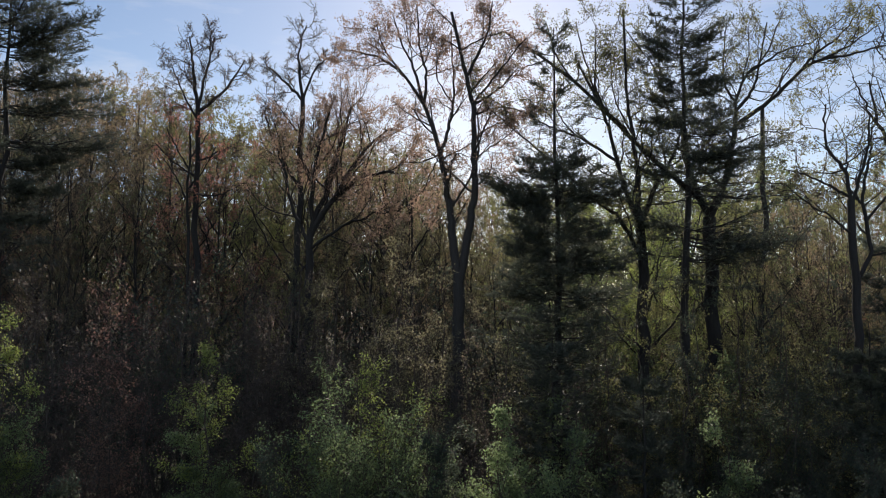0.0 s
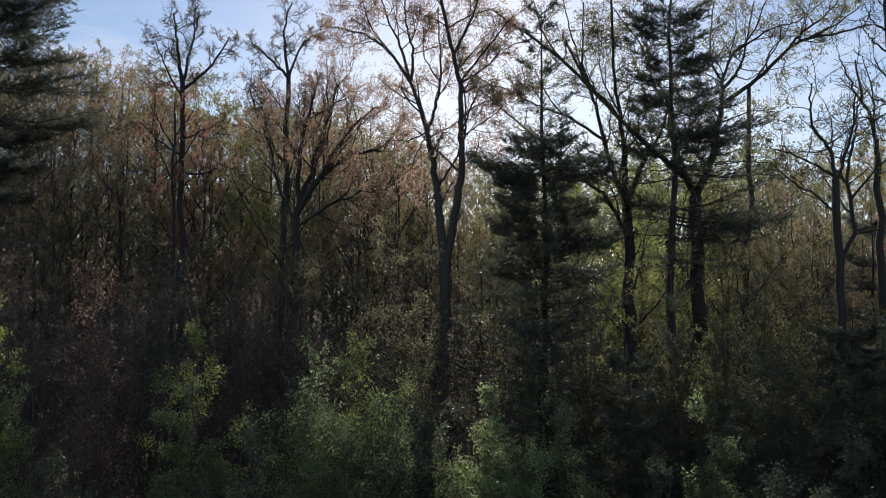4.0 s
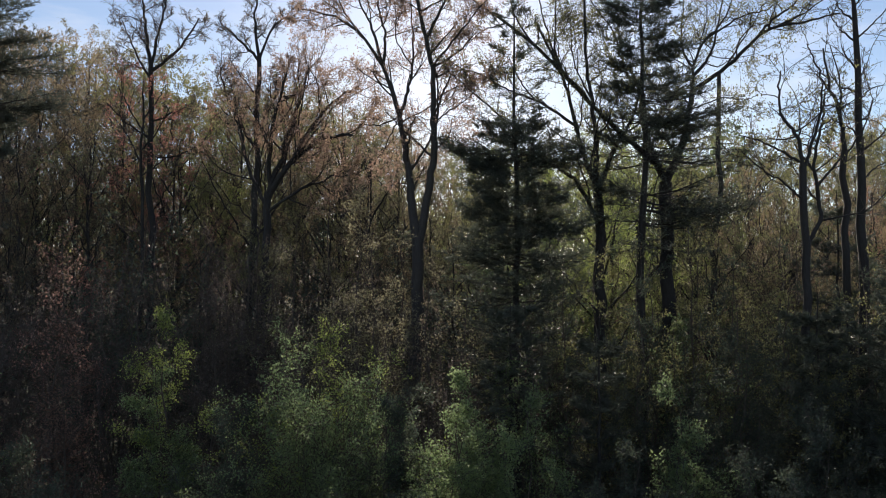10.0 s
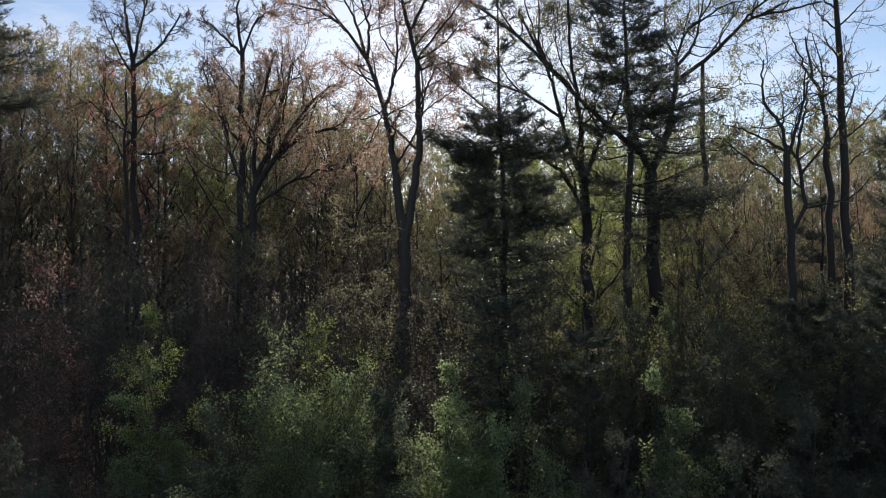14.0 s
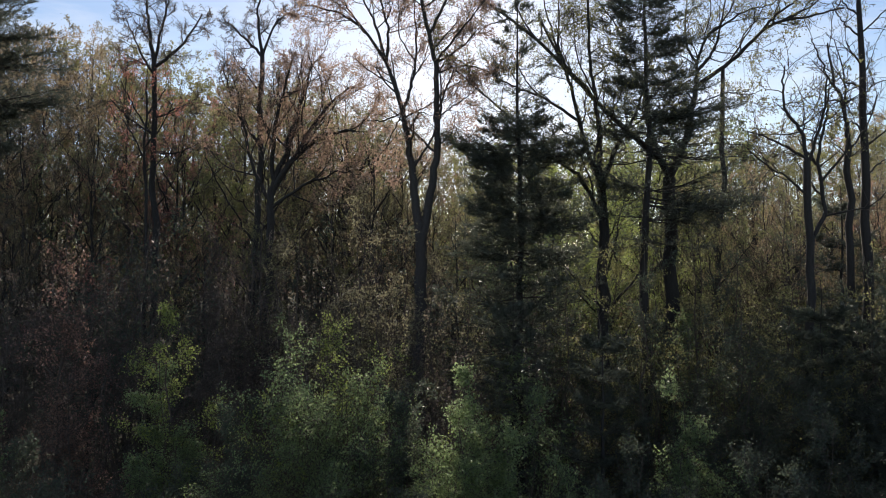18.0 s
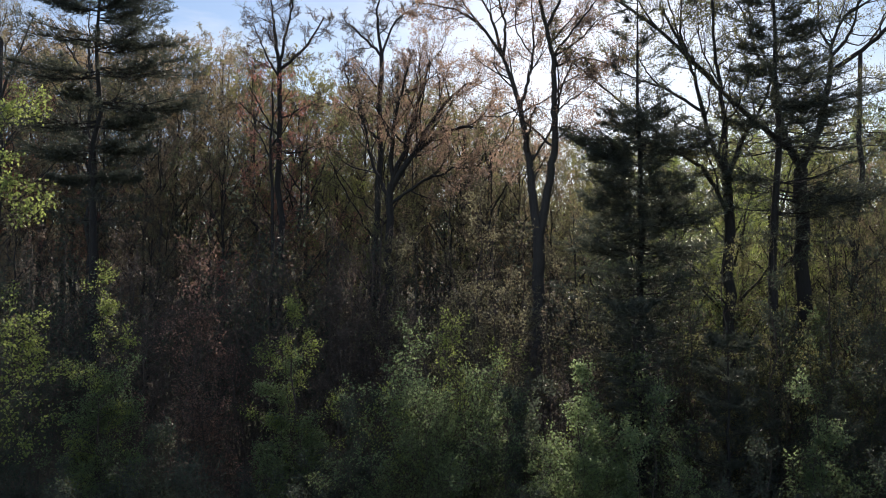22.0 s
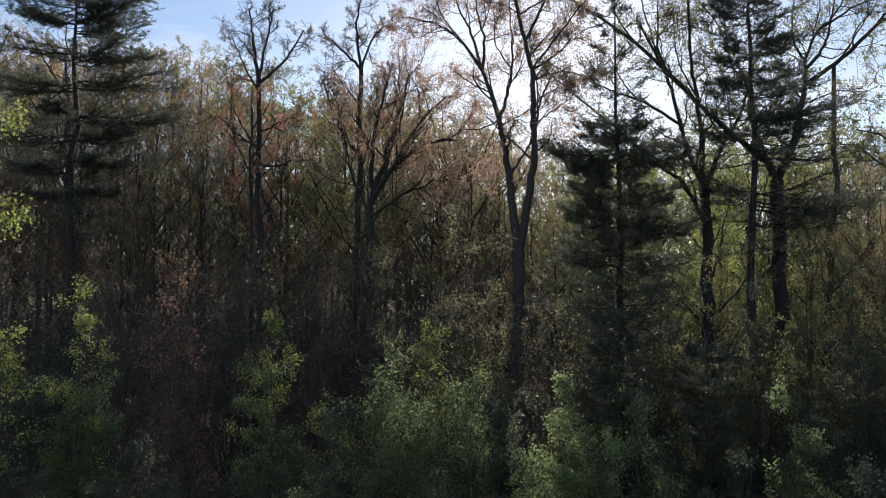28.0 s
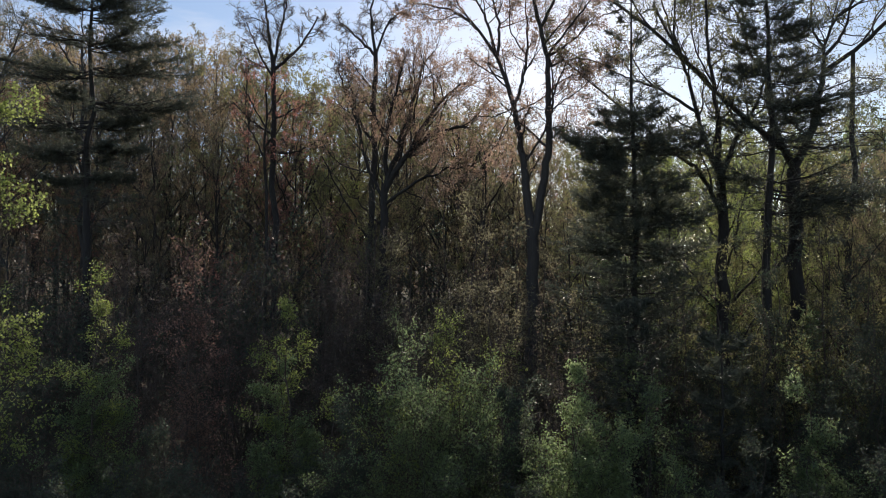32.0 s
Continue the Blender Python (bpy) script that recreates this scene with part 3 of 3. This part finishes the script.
broadleaf("ash_tree", -10.16, 30, 17, (-0.09, 14.6, 0.05, 0.14, 0.085), [
    (-0.09, 14.4, -0.33, 15.69, -0.59, 17.2, 0.3, 0.08),
    (-0.05, 14.2, 0.95, 15.04, 1.73, 16.06, -0.4, 0.07),
    (-0.09, 14.5, 0.29, 16.0, 0.58, 16.97, -0.3, 0.06),
    (-0.09, 13.9, -0.7, 15.0, -1.3, 16.2, 0.4, 0.05),
    (-0.05, 12.4, 0.7, 12.8, 1.4, 13.3, 0.5, 0.04),
    (-0.05, 11.2, 0.8, 11.1, 1.8, 11.5, -0.5, 0.04),
    (-0.02, 11.8, -0.8, 12.3, -1.5, 13.0, -0.4, 0.04),
], "tall slender tree with knobbly bare twigs and small buds", bark_mat=BARK_DARK, leaf_mat=LEAF_BROWN, per=1, size=0.03, wander=0.3, angle=55, lift=0.05, reach=0.48, boughs=12, sprays=9, twigs=7, thick=0.005)

broadleaf("ash_tree", -7.07, 30, 18, (0.7, 14.9, 0.15, 0.14, 0.08), [
    (0.7, 14.7, -0.04, 15.45, -0.79, 16.1, 0.4, 0.06),
    (0.7, 14.8, 0.57, 16.3, 0.87, 17.37, -0.3, 0.06),
    (0.7, 14.7, 1.21, 15.98, 1.83, 16.29, 0.3, 0.05),
    (0.4, 11.4, -0.19, 12.92, -0.64, 14.19, -0.4, 0.06),
    (0.5, 12.2, 1.2, 13.3, 1.6, 14.6, 0.5, 0.05),
    (0.6, 13.4, 0.1, 14.0, -0.5, 14.9, 0.3, 0.04),
], "tall crooked tree with bare knobbly twigs and small buds", bark_mat=BARK_DARK, leaf_mat=LEAF_BROWN, per=1, size=0.03, wander=0.3, angle=55, lift=0.05, reach=0.48, boughs=12, sprays=9, twigs=7, thick=0.005)

broadleaf("red_maple", -10.3, 29.3, 41, (0.05, 13.2, 0.05, 0.09, 0.03), [
    (0.0, 10.8, -0.5, 11.7, -1.1, 12.5, 0.4, 0.035), (0.0, 11.2, 0.6, 11.9, 1.1, 12.7, -0.4, 0.035), (0.0, 12.0, -0.4, 12.7, -0.8, 13.6, -0.3, 0.03),
    (0.0, 12.4, 0.4, 13.0, 0.7, 13.7, 0.4, 0.03), (0.02, 13.0, 0.0, 13.5, 0.1, 14.2, 0.1, 0.025), (0.0, 10.4, 0.5, 10.8, 1.0, 11.4, 0.5, 0.03)],
    "slim maple with bright red spring flowers", bark_mat=BARK_DARK, leaf_mat=LEAF_RED, per=3, boughs=4, sprays=6, twigs=5, size=0.055)

broadleaf("maple", -5.64, 28, 19, (0.05, 9.7, 0.0, 0.16, 0.12), [
    (0.08, 9.3, 1.21, 11.03, 2.9, 11.5, -0.6, 0.10),
    (0.1, 9.4, 0.81, 11.9, 1.27, 13.9, 0.3, 0.10),
    (0.1, 9.5, 1.77, 12.29, 2.9, 13.2, 0.5, 0.08),
    (0.05, 9.5, 0.23, 11.71, 0.69, 13.6, -0.3, 0.09),
    (0.05, 9.2, -0.8, 11.0, -1.2, 13.0, 0.4, 0.07),
    (0.1, 9.0, 1.6, 9.9, 3.0, 10.2, -0.8, 0.06),
], "broad maple with arching limbs and bronze spring buds", bark_mat=BARK_DARK, leaf_mat=LEAF_ROSE, per=9, boughs=10, sprays=8, size=0.045)

for k, (x, y, h) in enumerate([(-25.5, 33, 19.5), (-22.8, 31.5, 19.0), (-20.6, 34.5, 18.6), (-28.0, 35, 20.0)]):
    g = float(land(x, y))
    broadleaf("bare_tree", x, y, 120 + k, (0.2, g + (h - g) * 0.85, 0.1, 0.16, 0.05),
              [tuple(v + (g if i in (1, 3, 5) else 0) for i, v in enumerate(L)) for L in random_limbs(130 + k, h - g, 0.4, 8, 3.4, 0.14)],
              "tall bare tree with many fine grey twigs", per=1, leaf_mat=LEAF_BROWN, size=0.05, boughs=6, sprays=6, twigs=5, reach=0.7)

# ---------------------------------------------------------------- pines
pine("white_pine", 2.16, 22, 21, 14.4, 0.15, clump(33, [(10.1, 180, 2.0, 0.2, 1.1), (10.6, 180, 1.1, 0.15, 0.45), (9.4, 180, 1.4, 0.1, 1.2), (8.3, 180, 1.5, 0.1, 1.1), (10.6, 0, 0.8, 0.35, 0.45), (10.0, 0, 1.7, 0.15, 1.3), (8.9, 0, 1.4, 0.1, 1.2), (8.0, 0, 2.0, 0, 1.2), (8.8, 180, 1.1, 0.1, 0.8), (7.5, 180, 1.6, 0, 1), (7.2, 0, 1.8, 0, 1)], 0.7, 0.3)
     + whorls(1, 4.2, 10.4, 0.55, 2.3, 1.6, 5, 0.0, 0.55) + whorls(14, 5.5, 10.8, 0.4, 1.0, 0.8, 4, 0.05, 0.4) + whorls(3, 10.6, 14.2, 0.5, 1.3, 0.4, 3, 0.2, 0.2), "white pine with layered dark green boughs and a thin top", dx=-0.09, sprays=30, per=8, spread=0.5)
pine("white_pine", 5.55, 22.5, 22, 16.8, 0.17, clump(32, [(13.2, 0, 0.9, 0.2, 0.8), (12.6, 180, 1.0, 0.2, 0.7), (12.6, 0, 1.1, 0.15, 1.2), (11.8, 180, 1.1, 0.1, 0.9), (11.8, 0, 1.8, 0.1, 0.8), (10.9, 0, 2.7, 0.15, 1.4), (10.8, 0, 1.5, 0.1, 1), (10.2, 0, 3.0, 0, 0.35), (8.9, 0, 2.8, 0, 1.4), (10.7, 180, 1.3, 0.1, 0.7), (14.0, 180, 1.0, 0.2, 0.8), (14.1, 0, 1.0, 0.2, 0.7), (9.1, 180, 1.5, 0, 1), (8.5, 0, 2.1, 0, 1)], 0.55, 0.32)
     + whorls(4, 7.6, 9.6, 0.7, 2.2, 2.0, 3, 0.0, 0.6) + whorls(5, 9.8, 16.6, 0.42, 1.8, 0.9, 4, 0.1, 0.4),
     "tall white pine with dark irregular boughs", dx=0.06, sprays=30, per=8, spread=0.5)
pine("white_pine", -15.14, 26, 23, 18.6, 0.2, clump(31, [(15.3, 0, 3.1, 0.5, 1.2), (15.0, 0, 2.2, 0.3, 1), (14.1, 0, 2.9, 0.2, 1.5), (13.4, 0, 3.3, 0.1, 1.3), (12.3, 0, 3.3, 0.1, 1.4), (11.6, 0, 2.0, 0.1, 1.2), (15.5, 180, 2.4, 0.5, 1), (14.4, 180, 3.0, 0.4, 0.7),
    (13.2, 180, 2.9, 0.1, 1.3), (12.5, 180, 1.2, 0.1, 1), (11.5, 180, 3.5, 0.1, 1.2), (10.7, 0, 1.8, 0, 1.2), (10.6, 180, 2.1, 0, 1), (9.8, 0, 1.4, 0, 1), (9.7, 180, 1.4, 0, 1)], 1.0, 0.16)
    + whorls(7, 15.9, 18.4, 0.4, 2.6, 0.8, 5, 0.2) + whorls(13, 8.4, 15.5, 0.9, 1.5, 1.7, 3, 0.0, 0.5),
    "tall white pine with long layered dark boughs", dx=-0.04, sprays=26)
pine("young_pine", 1.7, 19, 24, 6.4, 0.07, whorls(8, 1.2, 6.0, 0.55, 1.6, 0.5, 5, 0.12), "young pine with soft drooping boughs in the undergrowth", sprays=9, twigs=4, per=13)
pine("young_pine", 10.6, 17.5, 25, 8.2, 0.10, whorls(9, 1.5, 7.8, 0.6, 2.2, 0.6, 5, 0.12), "young pine with dense dark green boughs", sprays=14, twigs=5, per=12)
pine("young_pine", 12.3, 20.5, 28, 10.6, 0.13, whorls(12, 2.0, 10.2, 0.65, 2.4, 0.7, 5, 0.12), "young pine with dense dark green boughs", sprays=14, twigs=5, per=12)
for x, y, h, k in ((11.8, 24.5, 9.4, 3), (13.7, 22.0, 9.8, 4), (9.6, 17.0, 6.4, 5)):
    pine("young_pine", x, y, 40 + k, h, 0.11, whorls(40 + k, 3.2, h - 0.3, 0.75, 2.2, 0.6, 5, 0.1), "young pine with dense dark green boughs", sprays=13, twigs=5, per=12)
pine("young_pine", 8.2, 18, 26, 6.6, 0.08, whorls(10, 1.2, 6.2, 0.55, 1.9, 0.5, 5, 0.12), "young pine with dense dark green boughs", sprays=14, twigs=5, per=12)
pine("young_pine", 3.6, 18.5, 27, 5.6, 0.07, whorls(11, 1.0, 5.2, 0.55, 1.7, 0.5, 5, 0.12), "young pine with soft drooping boughs in the undergrowth", sprays=9, twigs=4, per=13)

# ---------------------------------------------------------------- saplings and shrubs in front of the wood
sapling("birch_sapling", -10.4, 14, 31, 9.7, 1.7, "slim sapling with pale stem and bright lime green leaves", LEAF_LIME, 1, 11, 0.058, 0.3, 0.2, "tree", arms=16, bark_mat=BARK_GREY)
# lime on the first stem of some stands in for sun on their tops
sapling("sapling", -8.75, 15, 32, 6.45, 1.1, "slender sapling, its tallest stem coloured as if sunlit", LEAF_FRESH, 4, 11, 0.04, 0.12, arms=16, sunlit_mat=LEAF_LIME)
sapling("red_maple_sapling", -7.4, 17, 33, 7.6, 1.15, "young maple with reddish bronze spring leaves", LEAF_RUSSET, 4, 3, 0.045, 0.15, arms=18)
sapling("sapling", -4.9, 15, 34, 6.3, 0.95, "slender sapling with light green leaves", LEAF_FRESH, 4, 15, 0.036, 0.12, arms=16, sunlit_mat=LEAF_LIME)
sapling("shrub", -1.9, 14, 35, 5.7, 2.3, "large leafy shrub with fresh green leaves", LEAF_FRESH, 10, 15, 0.036, 0.25, arms=12, sunlit_mat=LEAF_LIME)
sapling("shrub", -3.3, 13.4, 36, 4.6, 1.5, "dense shrub with deep green leaves", LEAF_DEEP, 4, 19, 0.036, 0.12)
sapling("shrub", -0.7, 13.6, 37, 4.9, 1.3, "dense shrub with deep green leaves", LEAF_DEEP, 4, 19, 0.036, 0.12)
sapling("shrub", 0.5, 13.0, 38, 5.3, 1.2, "upright shrub with pale fresh green leaves", LEAF_FRESH, 6, 20, 0.036, 0.12)
sapling("shrub", 1.6, 13.0, 39, 4.6, 1.2, "leafy shrub with fresh green leaves", LEAF_FRESH, 3, 19, 0.036, 0.12)
sapling("sapling", -1.7, 20, 40, 9.0, 1.9, "young tree with small pale leaves on fine twigs", LEAF_GREY, 4, 6, 0.045, 0.3, category="tree")
FILL = [(-6.4, 13.4, 4.0, 1.4, 1), (-9.2, 12.8, 4.0, 1.4, 1), (-11.5, 15.5, 6.3, 1.6, 1), (-5.0, 12.6, 3.5, 1.4, 1), (3.0, 13.2, 4.0, 1.3, 1), (4.2, 15.0, 4.7, 1.2, 0),
        (-7.6, 12.2, 3.4, 1.4, 1), (-3.4, 12.4, 3.2, 1.3, 1), (-0.4, 12.4, 3.3, 1.3, 1),
        (5.2, 13.0, 3.7, 1.4, 1), (6.8, 14.0, 4.2, 1.5, 1), (8.6, 14.2, 4.6, 1.5, 1), (6.3, 17.5, 5.6, 1.5, 1), (4.9, 19.5, 6.6, 1.6, 1), (-3.4, 18.5, 5.6, 1.6, 2),
        (-5.2, 19.5, 6.4, 1.7, 2), (-9.6, 18.5, 6.8, 1.7, 2), (-12.3, 18.5, 7.6, 1.8, 2), (0.3, 18.0, 5.2, 1.4, 2), (9.8, 19.0, 7.0, 1.7, 1), (7.4, 21.0, 7.4, 1.8, 1),
        (5.4, 20.5, 7.2, 1.7, 1), (8.9, 20.5, 7.3, 1.8, 1), (11.2, 20.0, 7.4, 1.8, 1), (6.6, 18.6, 6.4, 1.7, 1), (10.4, 16.0, 5.6, 1.6, 1), (3.3, 20.5, 7.0, 1.6, 1),
        (-7.6, 20.0, 7.0, 1.8, 2), (-11.0, 20.5, 7.8, 1.8, 2), (-14.5, 19.5, 8.0, 1.8, 2), (-3.9, 21.5, 7.8, 1.8, 4), (-0.2, 20.8, 7.6, 1.6, 4), (-2.6, 22.5, 8.6, 1.8, 4),
        (9.0, 22.3, 8.9, 1.9, 3), (7.2, 23.2, 8.6, 1.8, 3), (10.6, 23.8, 8.8, 1.9, 2),
        (-1.4, 19.2, 7.4, 1.6, 4), (-3.2, 20.3, 8.0, 1.7, 4), (-4.8, 22.3, 8.6, 1.8, 2), (0.9, 20.0, 7.0, 1.5, 4), (-1.0, 23.5, 9.0, 1.7, 4), (-5.8, 21.0, 7.8, 1.7, 2),
        (9.0, 17.8, 7.3, 1.6, 3), (10.4, 18.4, 7.5, 1.6, 1), (7.7, 18.8, 7.2, 1.6, 3), (6.5, 21.2, 8.0, 1.6, 3), (5.0, 21.3, 7.6, 1.5, 3), (4.1, 20.6, 7.3, 1.4, 3)]
for k, (x, y, h, s, c) in enumerate(FILL):
    sapling("shrub", x, y, 60 + k, h, s, ("leafy shrub with fresh green leaves", "dense shrub with deep green leaves", "young maple with bronze spring leaves",
            "young tree with yellow-green spring leaves", "young tree with small pale leaves on fine twigs")[c],
            (LEAF_FRESH, LEAF_DEEP, LEAF_DULL, LEAF_GOLD, LEAF_GREY)[c], 3, (13, 13, 6, 9, 6)[c], 0.038, 0.1, group="shrubs at the wood's edge", split=y < 14, sprays=7 if y < 17 else 6, twigs=6 if y < 17 else 4)

# ---------------------------------------------------------------- undergrowth
BRUSH = [sapling("shrub", -13.5, 20.5, 91, 5.2, 1.7, "twiggy brown shrub with few small leaves", LEAF_DULL, 3, 2, 0.05, 0.1, group="undergrowth", split=False, arms=9, sprays=5, twigs=4),
         sapling("shrub", -6.5, 22.0, 92, 5.6, 1.7, "twiggy shrub with small dull green leaves", LEAF_DEEP, 3, 4, 0.055, 0.1, group="undergrowth", split=False, arms=9, sprays=5, twigs=4),
         sapling("shrub", 8.6, 24.0, 93, 5.4, 1.7, "leafy shrub with yellow-green spring leaves", LEAF_GOLD, 3, 6, 0.06, 0.1, group="undergrowth", split=False, arms=9, sprays=5, twigs=4),
         sapling("shrub", 3.2, 26.0, 94, 5.2, 1.7, "leafy shrub with light green leaves", LEAF_FRESH, 3, 7, 0.06, 0.1, group="undergrowth", split=False, arms=9, sprays=5, twigs=4)]
rng = np.random.default_rng(7)
for y, x0, x1 in [(20, -15, 12), (22, -17, 13), (24, -18, 14), (26.5, -21, 16), (29, -23, 17), (31.5, -25, 19), (34, -26, 21)]:
    x = x0
    while x < x1:
        px, py = x + rng.uniform(-0.7, 0.7), y + rng.uniform(-1.3, 1.3)
        k = rng.choice(4, p=(0.58, 0.42, 0.0, 0.0)) if px < 1 else rng.choice(4, p=(0.1, 0.25, 0.4, 0.25))
        copy_thing(BRUSH[k], pose(px, py, float(land(px, py)) - 0.05, 0, 0, rng.uniform(0, 360)) @ Matrix.Scale(rng.uniform(0.9, 1.3) * (1.25 if px < 1 and py > 21 else 1.0), 4))
        x += rng.uniform(2.2, 3.8)

# ---------------------------------------------------------------- the wood behind
KINDS = [("maple", LEAF_BROWN, 14.5, 3.3, "wood tree in bronze spring bud"), ("maple", LEAF_RED, 13.0, 3.0, "wood maple with red spring flowers"),
         ("oak", LEAF_GOLD, 14.5, 3.4, "wood tree with yellow-green young leaves"), ("birch", LEAF_FRESH, 11.0, 2.8, "wood tree with light green leaves"),
         ("ash_tree", LEAF_GREY, 15.5, 3.2, "slender wood tree with thin grey-green buds"), ("aspen", LEAF_LIME, 10.5, 2.8, "low bright lime green tree")]
NEAR, FAR = [], []
for k, (name, mat, h, s, label) in enumerate(KINDS):
    for kept, x, y, detail in ((NEAR, -31 + 4 * k, 40 + k % 2, 1), (FAR, -44 + 13 * k, 64, 0)):
        lift_by = float(land(x, y))
        limbs = [tuple(v + (lift_by if i in (1, 3, 5) else 0) for i, v in enumerate(L)) for L in random_limbs(300 + k, h, 0.25, 12, s, 0.12)]
        kept.append(broadleaf(name, x, y, 200 + k, (0.1, h * 0.84 + lift_by, 0.1, 0.10, 0.03), limbs, label, "trees of the wood", bark_mat=BARK_DARK, leaf_mat=mat,
                              per=(8, 8, 9, 10, 7, 10)[k] - detail, limbs_apart=bool(detail), size=((0.08, 0.08, 0.085, 0.1, 0.075, 0.1)[k], 0.052)[detail], boughs=(3, 5)[detail], sprays=(4, 5)[detail],
                              twigs=(3, 4)[detail], reach=0.75, thick=(0.0052, 0.004)[detail], split=False))
for k, x, y, size in ((4, -2.6, 33.0, 0.84), (4, -4.0, 36.0, 0.92), (4, -1.0, 36.0, 0.8), (1, -11.6, 34.0, 0.86), (5, 7.2, 30.0, 1.12), (0, 15.5, 29.5, 0.68), (1, 17.2, 31.5, 0.72), (0, 16.4, 27.5, 0.62), (0, 13.6, 27.0, 0.6), (2, 14.0, 32.5, 0.72), (0, 19.0, 33.0, 0.78), (2, 12.2, 29.0, 0.66),
                      (4, 0.6, 29.0, 0.58), (2, 1.6, 32.0, 0.64), (3, 3.2, 34.0, 0.78), (2, 4.6, 33.0, 0.7), (0, -0.3, 35.5, 0.72), (3, 2.6, 28.5, 0.66),
                      (0, 10.5, 27.0, 0.66), (2, 8.8, 26.0, 0.62), (5, 5.4, 27.6, 0.95), (2, 9.4, 30.0, 0.74), (0, 11.6, 31.0, 0.72)):
    copy_thing(NEAR[k], pose(x, y, float(land(x, y)) - 0.05, 0, 0, 77 * k) @ Matrix.Scale(size, 4))
rng = np.random.default_rng(5)


def skyline(x, y):
    """How high the wood's tops stand above its ground at a place: high in the west, low east of the maple."""
    rise = np.interp(math.degrees(math.atan2(x, y)), (-40, -25, -20, -15, -9.3, -5.5, -3, -1.6, 0.5, 8, 25), (17.4, 16.6, 15.6, 14.8, 14.4, 13.4, 12.3, 11.2, 9.8, 9.0, 9.6))
    return 6.5 + math.hypot(x, y) * math.tan(radians(rise)) - float(land(x, y))


for y, x0, x1, step, tall in [(27.5, -21, -2, 3.6, 0.56), (33.5, -26, -1, 2.8, 0.84), (37.5, -30, 0, 2.7, 0.95), (42, -33, 2, 2.3, 1.08), (48, -37, 4, 2.3, 1.15), (56, -44, 5, 2.5, 1.2),
                              (31, -24, -2, 3.2, 0.5), (40, -31, 0, 3.4, 0.55), (45, -34, 2, 3.4, 0.6), (52, -38, 4, 3.6, 0.6), 
                              (50.5, -41, -6, 2.6, 1.1),
                              (29, 9.5, 20, 1.9, 0.46), (33.5, 10, 23, 1.8, 0.5), (31, 6, 19, 3.0, 0.5), (38, 4, 24, 3.4, 0.5), (46, 3, 29, 3.6, 0.55),
                              (35, 6, 22, 3.2, 0.78), (41, 3, 26, 2.2, 0.92), (50, 5, 32, 2.1, 1.08), (57, 3, 36, 2.3, 1.15), (72, -56, 45, 4.5, 0.95),
                              (36, -28, 20, 2.6, 0.3), (44, -34, 26, 2.6, 0.34), (53, -41, 31, 2.8, 0.38), (66, -50, 40, 3.2, 0.45)]:
    x = x0
    while x < x1:
        px, py = x + rng.uniform(-0.9, 0.9), y + rng.uniform(-1.8, 1.8)
        west = px < 2
        bare_west = math.atan2(px, py) < radians(-21)
        k = rng.choice(6, p=(0.55, 0.05, 0.1, 0.0, 0.3, 0.0) if bare_west else (0.4, 0.05, 0.33, 0.0, 0.22, 0.0) if y < 41 else (0.17, 0.03, 0.6, 0.0, 0.2, 0.0)) if west else rng.choice(6, p=(0.16, 0.03, 0.6, 0.11, 0.1, 0.0) if math.atan2(px, py) > radians(15.5) else (0.10, 0.03, 0.40, 0.18, 0.06, 0.23))
        full = (0.92 if west else 1.03) * skyline(px, py) / KINDS[k][2]
        size = min(rng.uniform(0.88, 1.08) * tall, full * 0.98) if y < 47 or tall < 0.8 else min(full * rng.uniform(0.82, 1.03), 1.55)
        copy_thing((NEAR if y < 39 and tall > 0.5 else FAR)[k], pose(px, py, float(land(px, py)) - 0.05, 0, 0, rng.uniform(0, 360)) @ Matrix.Scale(size, 4))
        x += step * rng.uniform(0.7, 1.3)

# ---------------------------------------------------------------- far woods on the hill
rng = np.random.default_rng(9)
fx = rng.uniform(-110, 95, 420)
fy = rng.uniform(78, 150, 420)
foot = np.stack([fx, fy, land(fx, fy)], -1)
tall = rng.uniform(8, 13, 420)
P, R, L = grow(rng, foot, np.tile((0.0, 0.0, 1.0), (420, 1)), tall, np.full(420, 0.16), 5, 0.05, 0.3)
b1 = sprout(rng, P, R, L, 14, (0.15, 1.0), 48, 0.42, 4, 0.15, 0.15, 0.5)
far_wood = new("far_wood")
tagged(far_wood, "distant spring wood in brown and yellow-green bud", "woods", kind="stuff")
stuff("trunk_mass", *joined([tubes(P, R, 4), tubes(b1[0], b1[1], 3)]), BARK_GREY, far_wood)
stuff("foliage", *joined([leaves_on(rng, b1[0], 9, 0.4, 0.25)]), LEAF_GOLD, far_wood)
bx, by = rng.uniform(-110, 95, 14000), rng.uniform(60, 150, 14000)
at = np.stack([bx, by, land(bx, by) + rng.uniform(0.1, 3.2, 14000)], -1)
stuff("undergrowth", *joined([blades(rng, at, np.tile((0.0, 0.0, 0.6), (14000, 1)), 0.8)]), LEAF_DULL, far_wood)
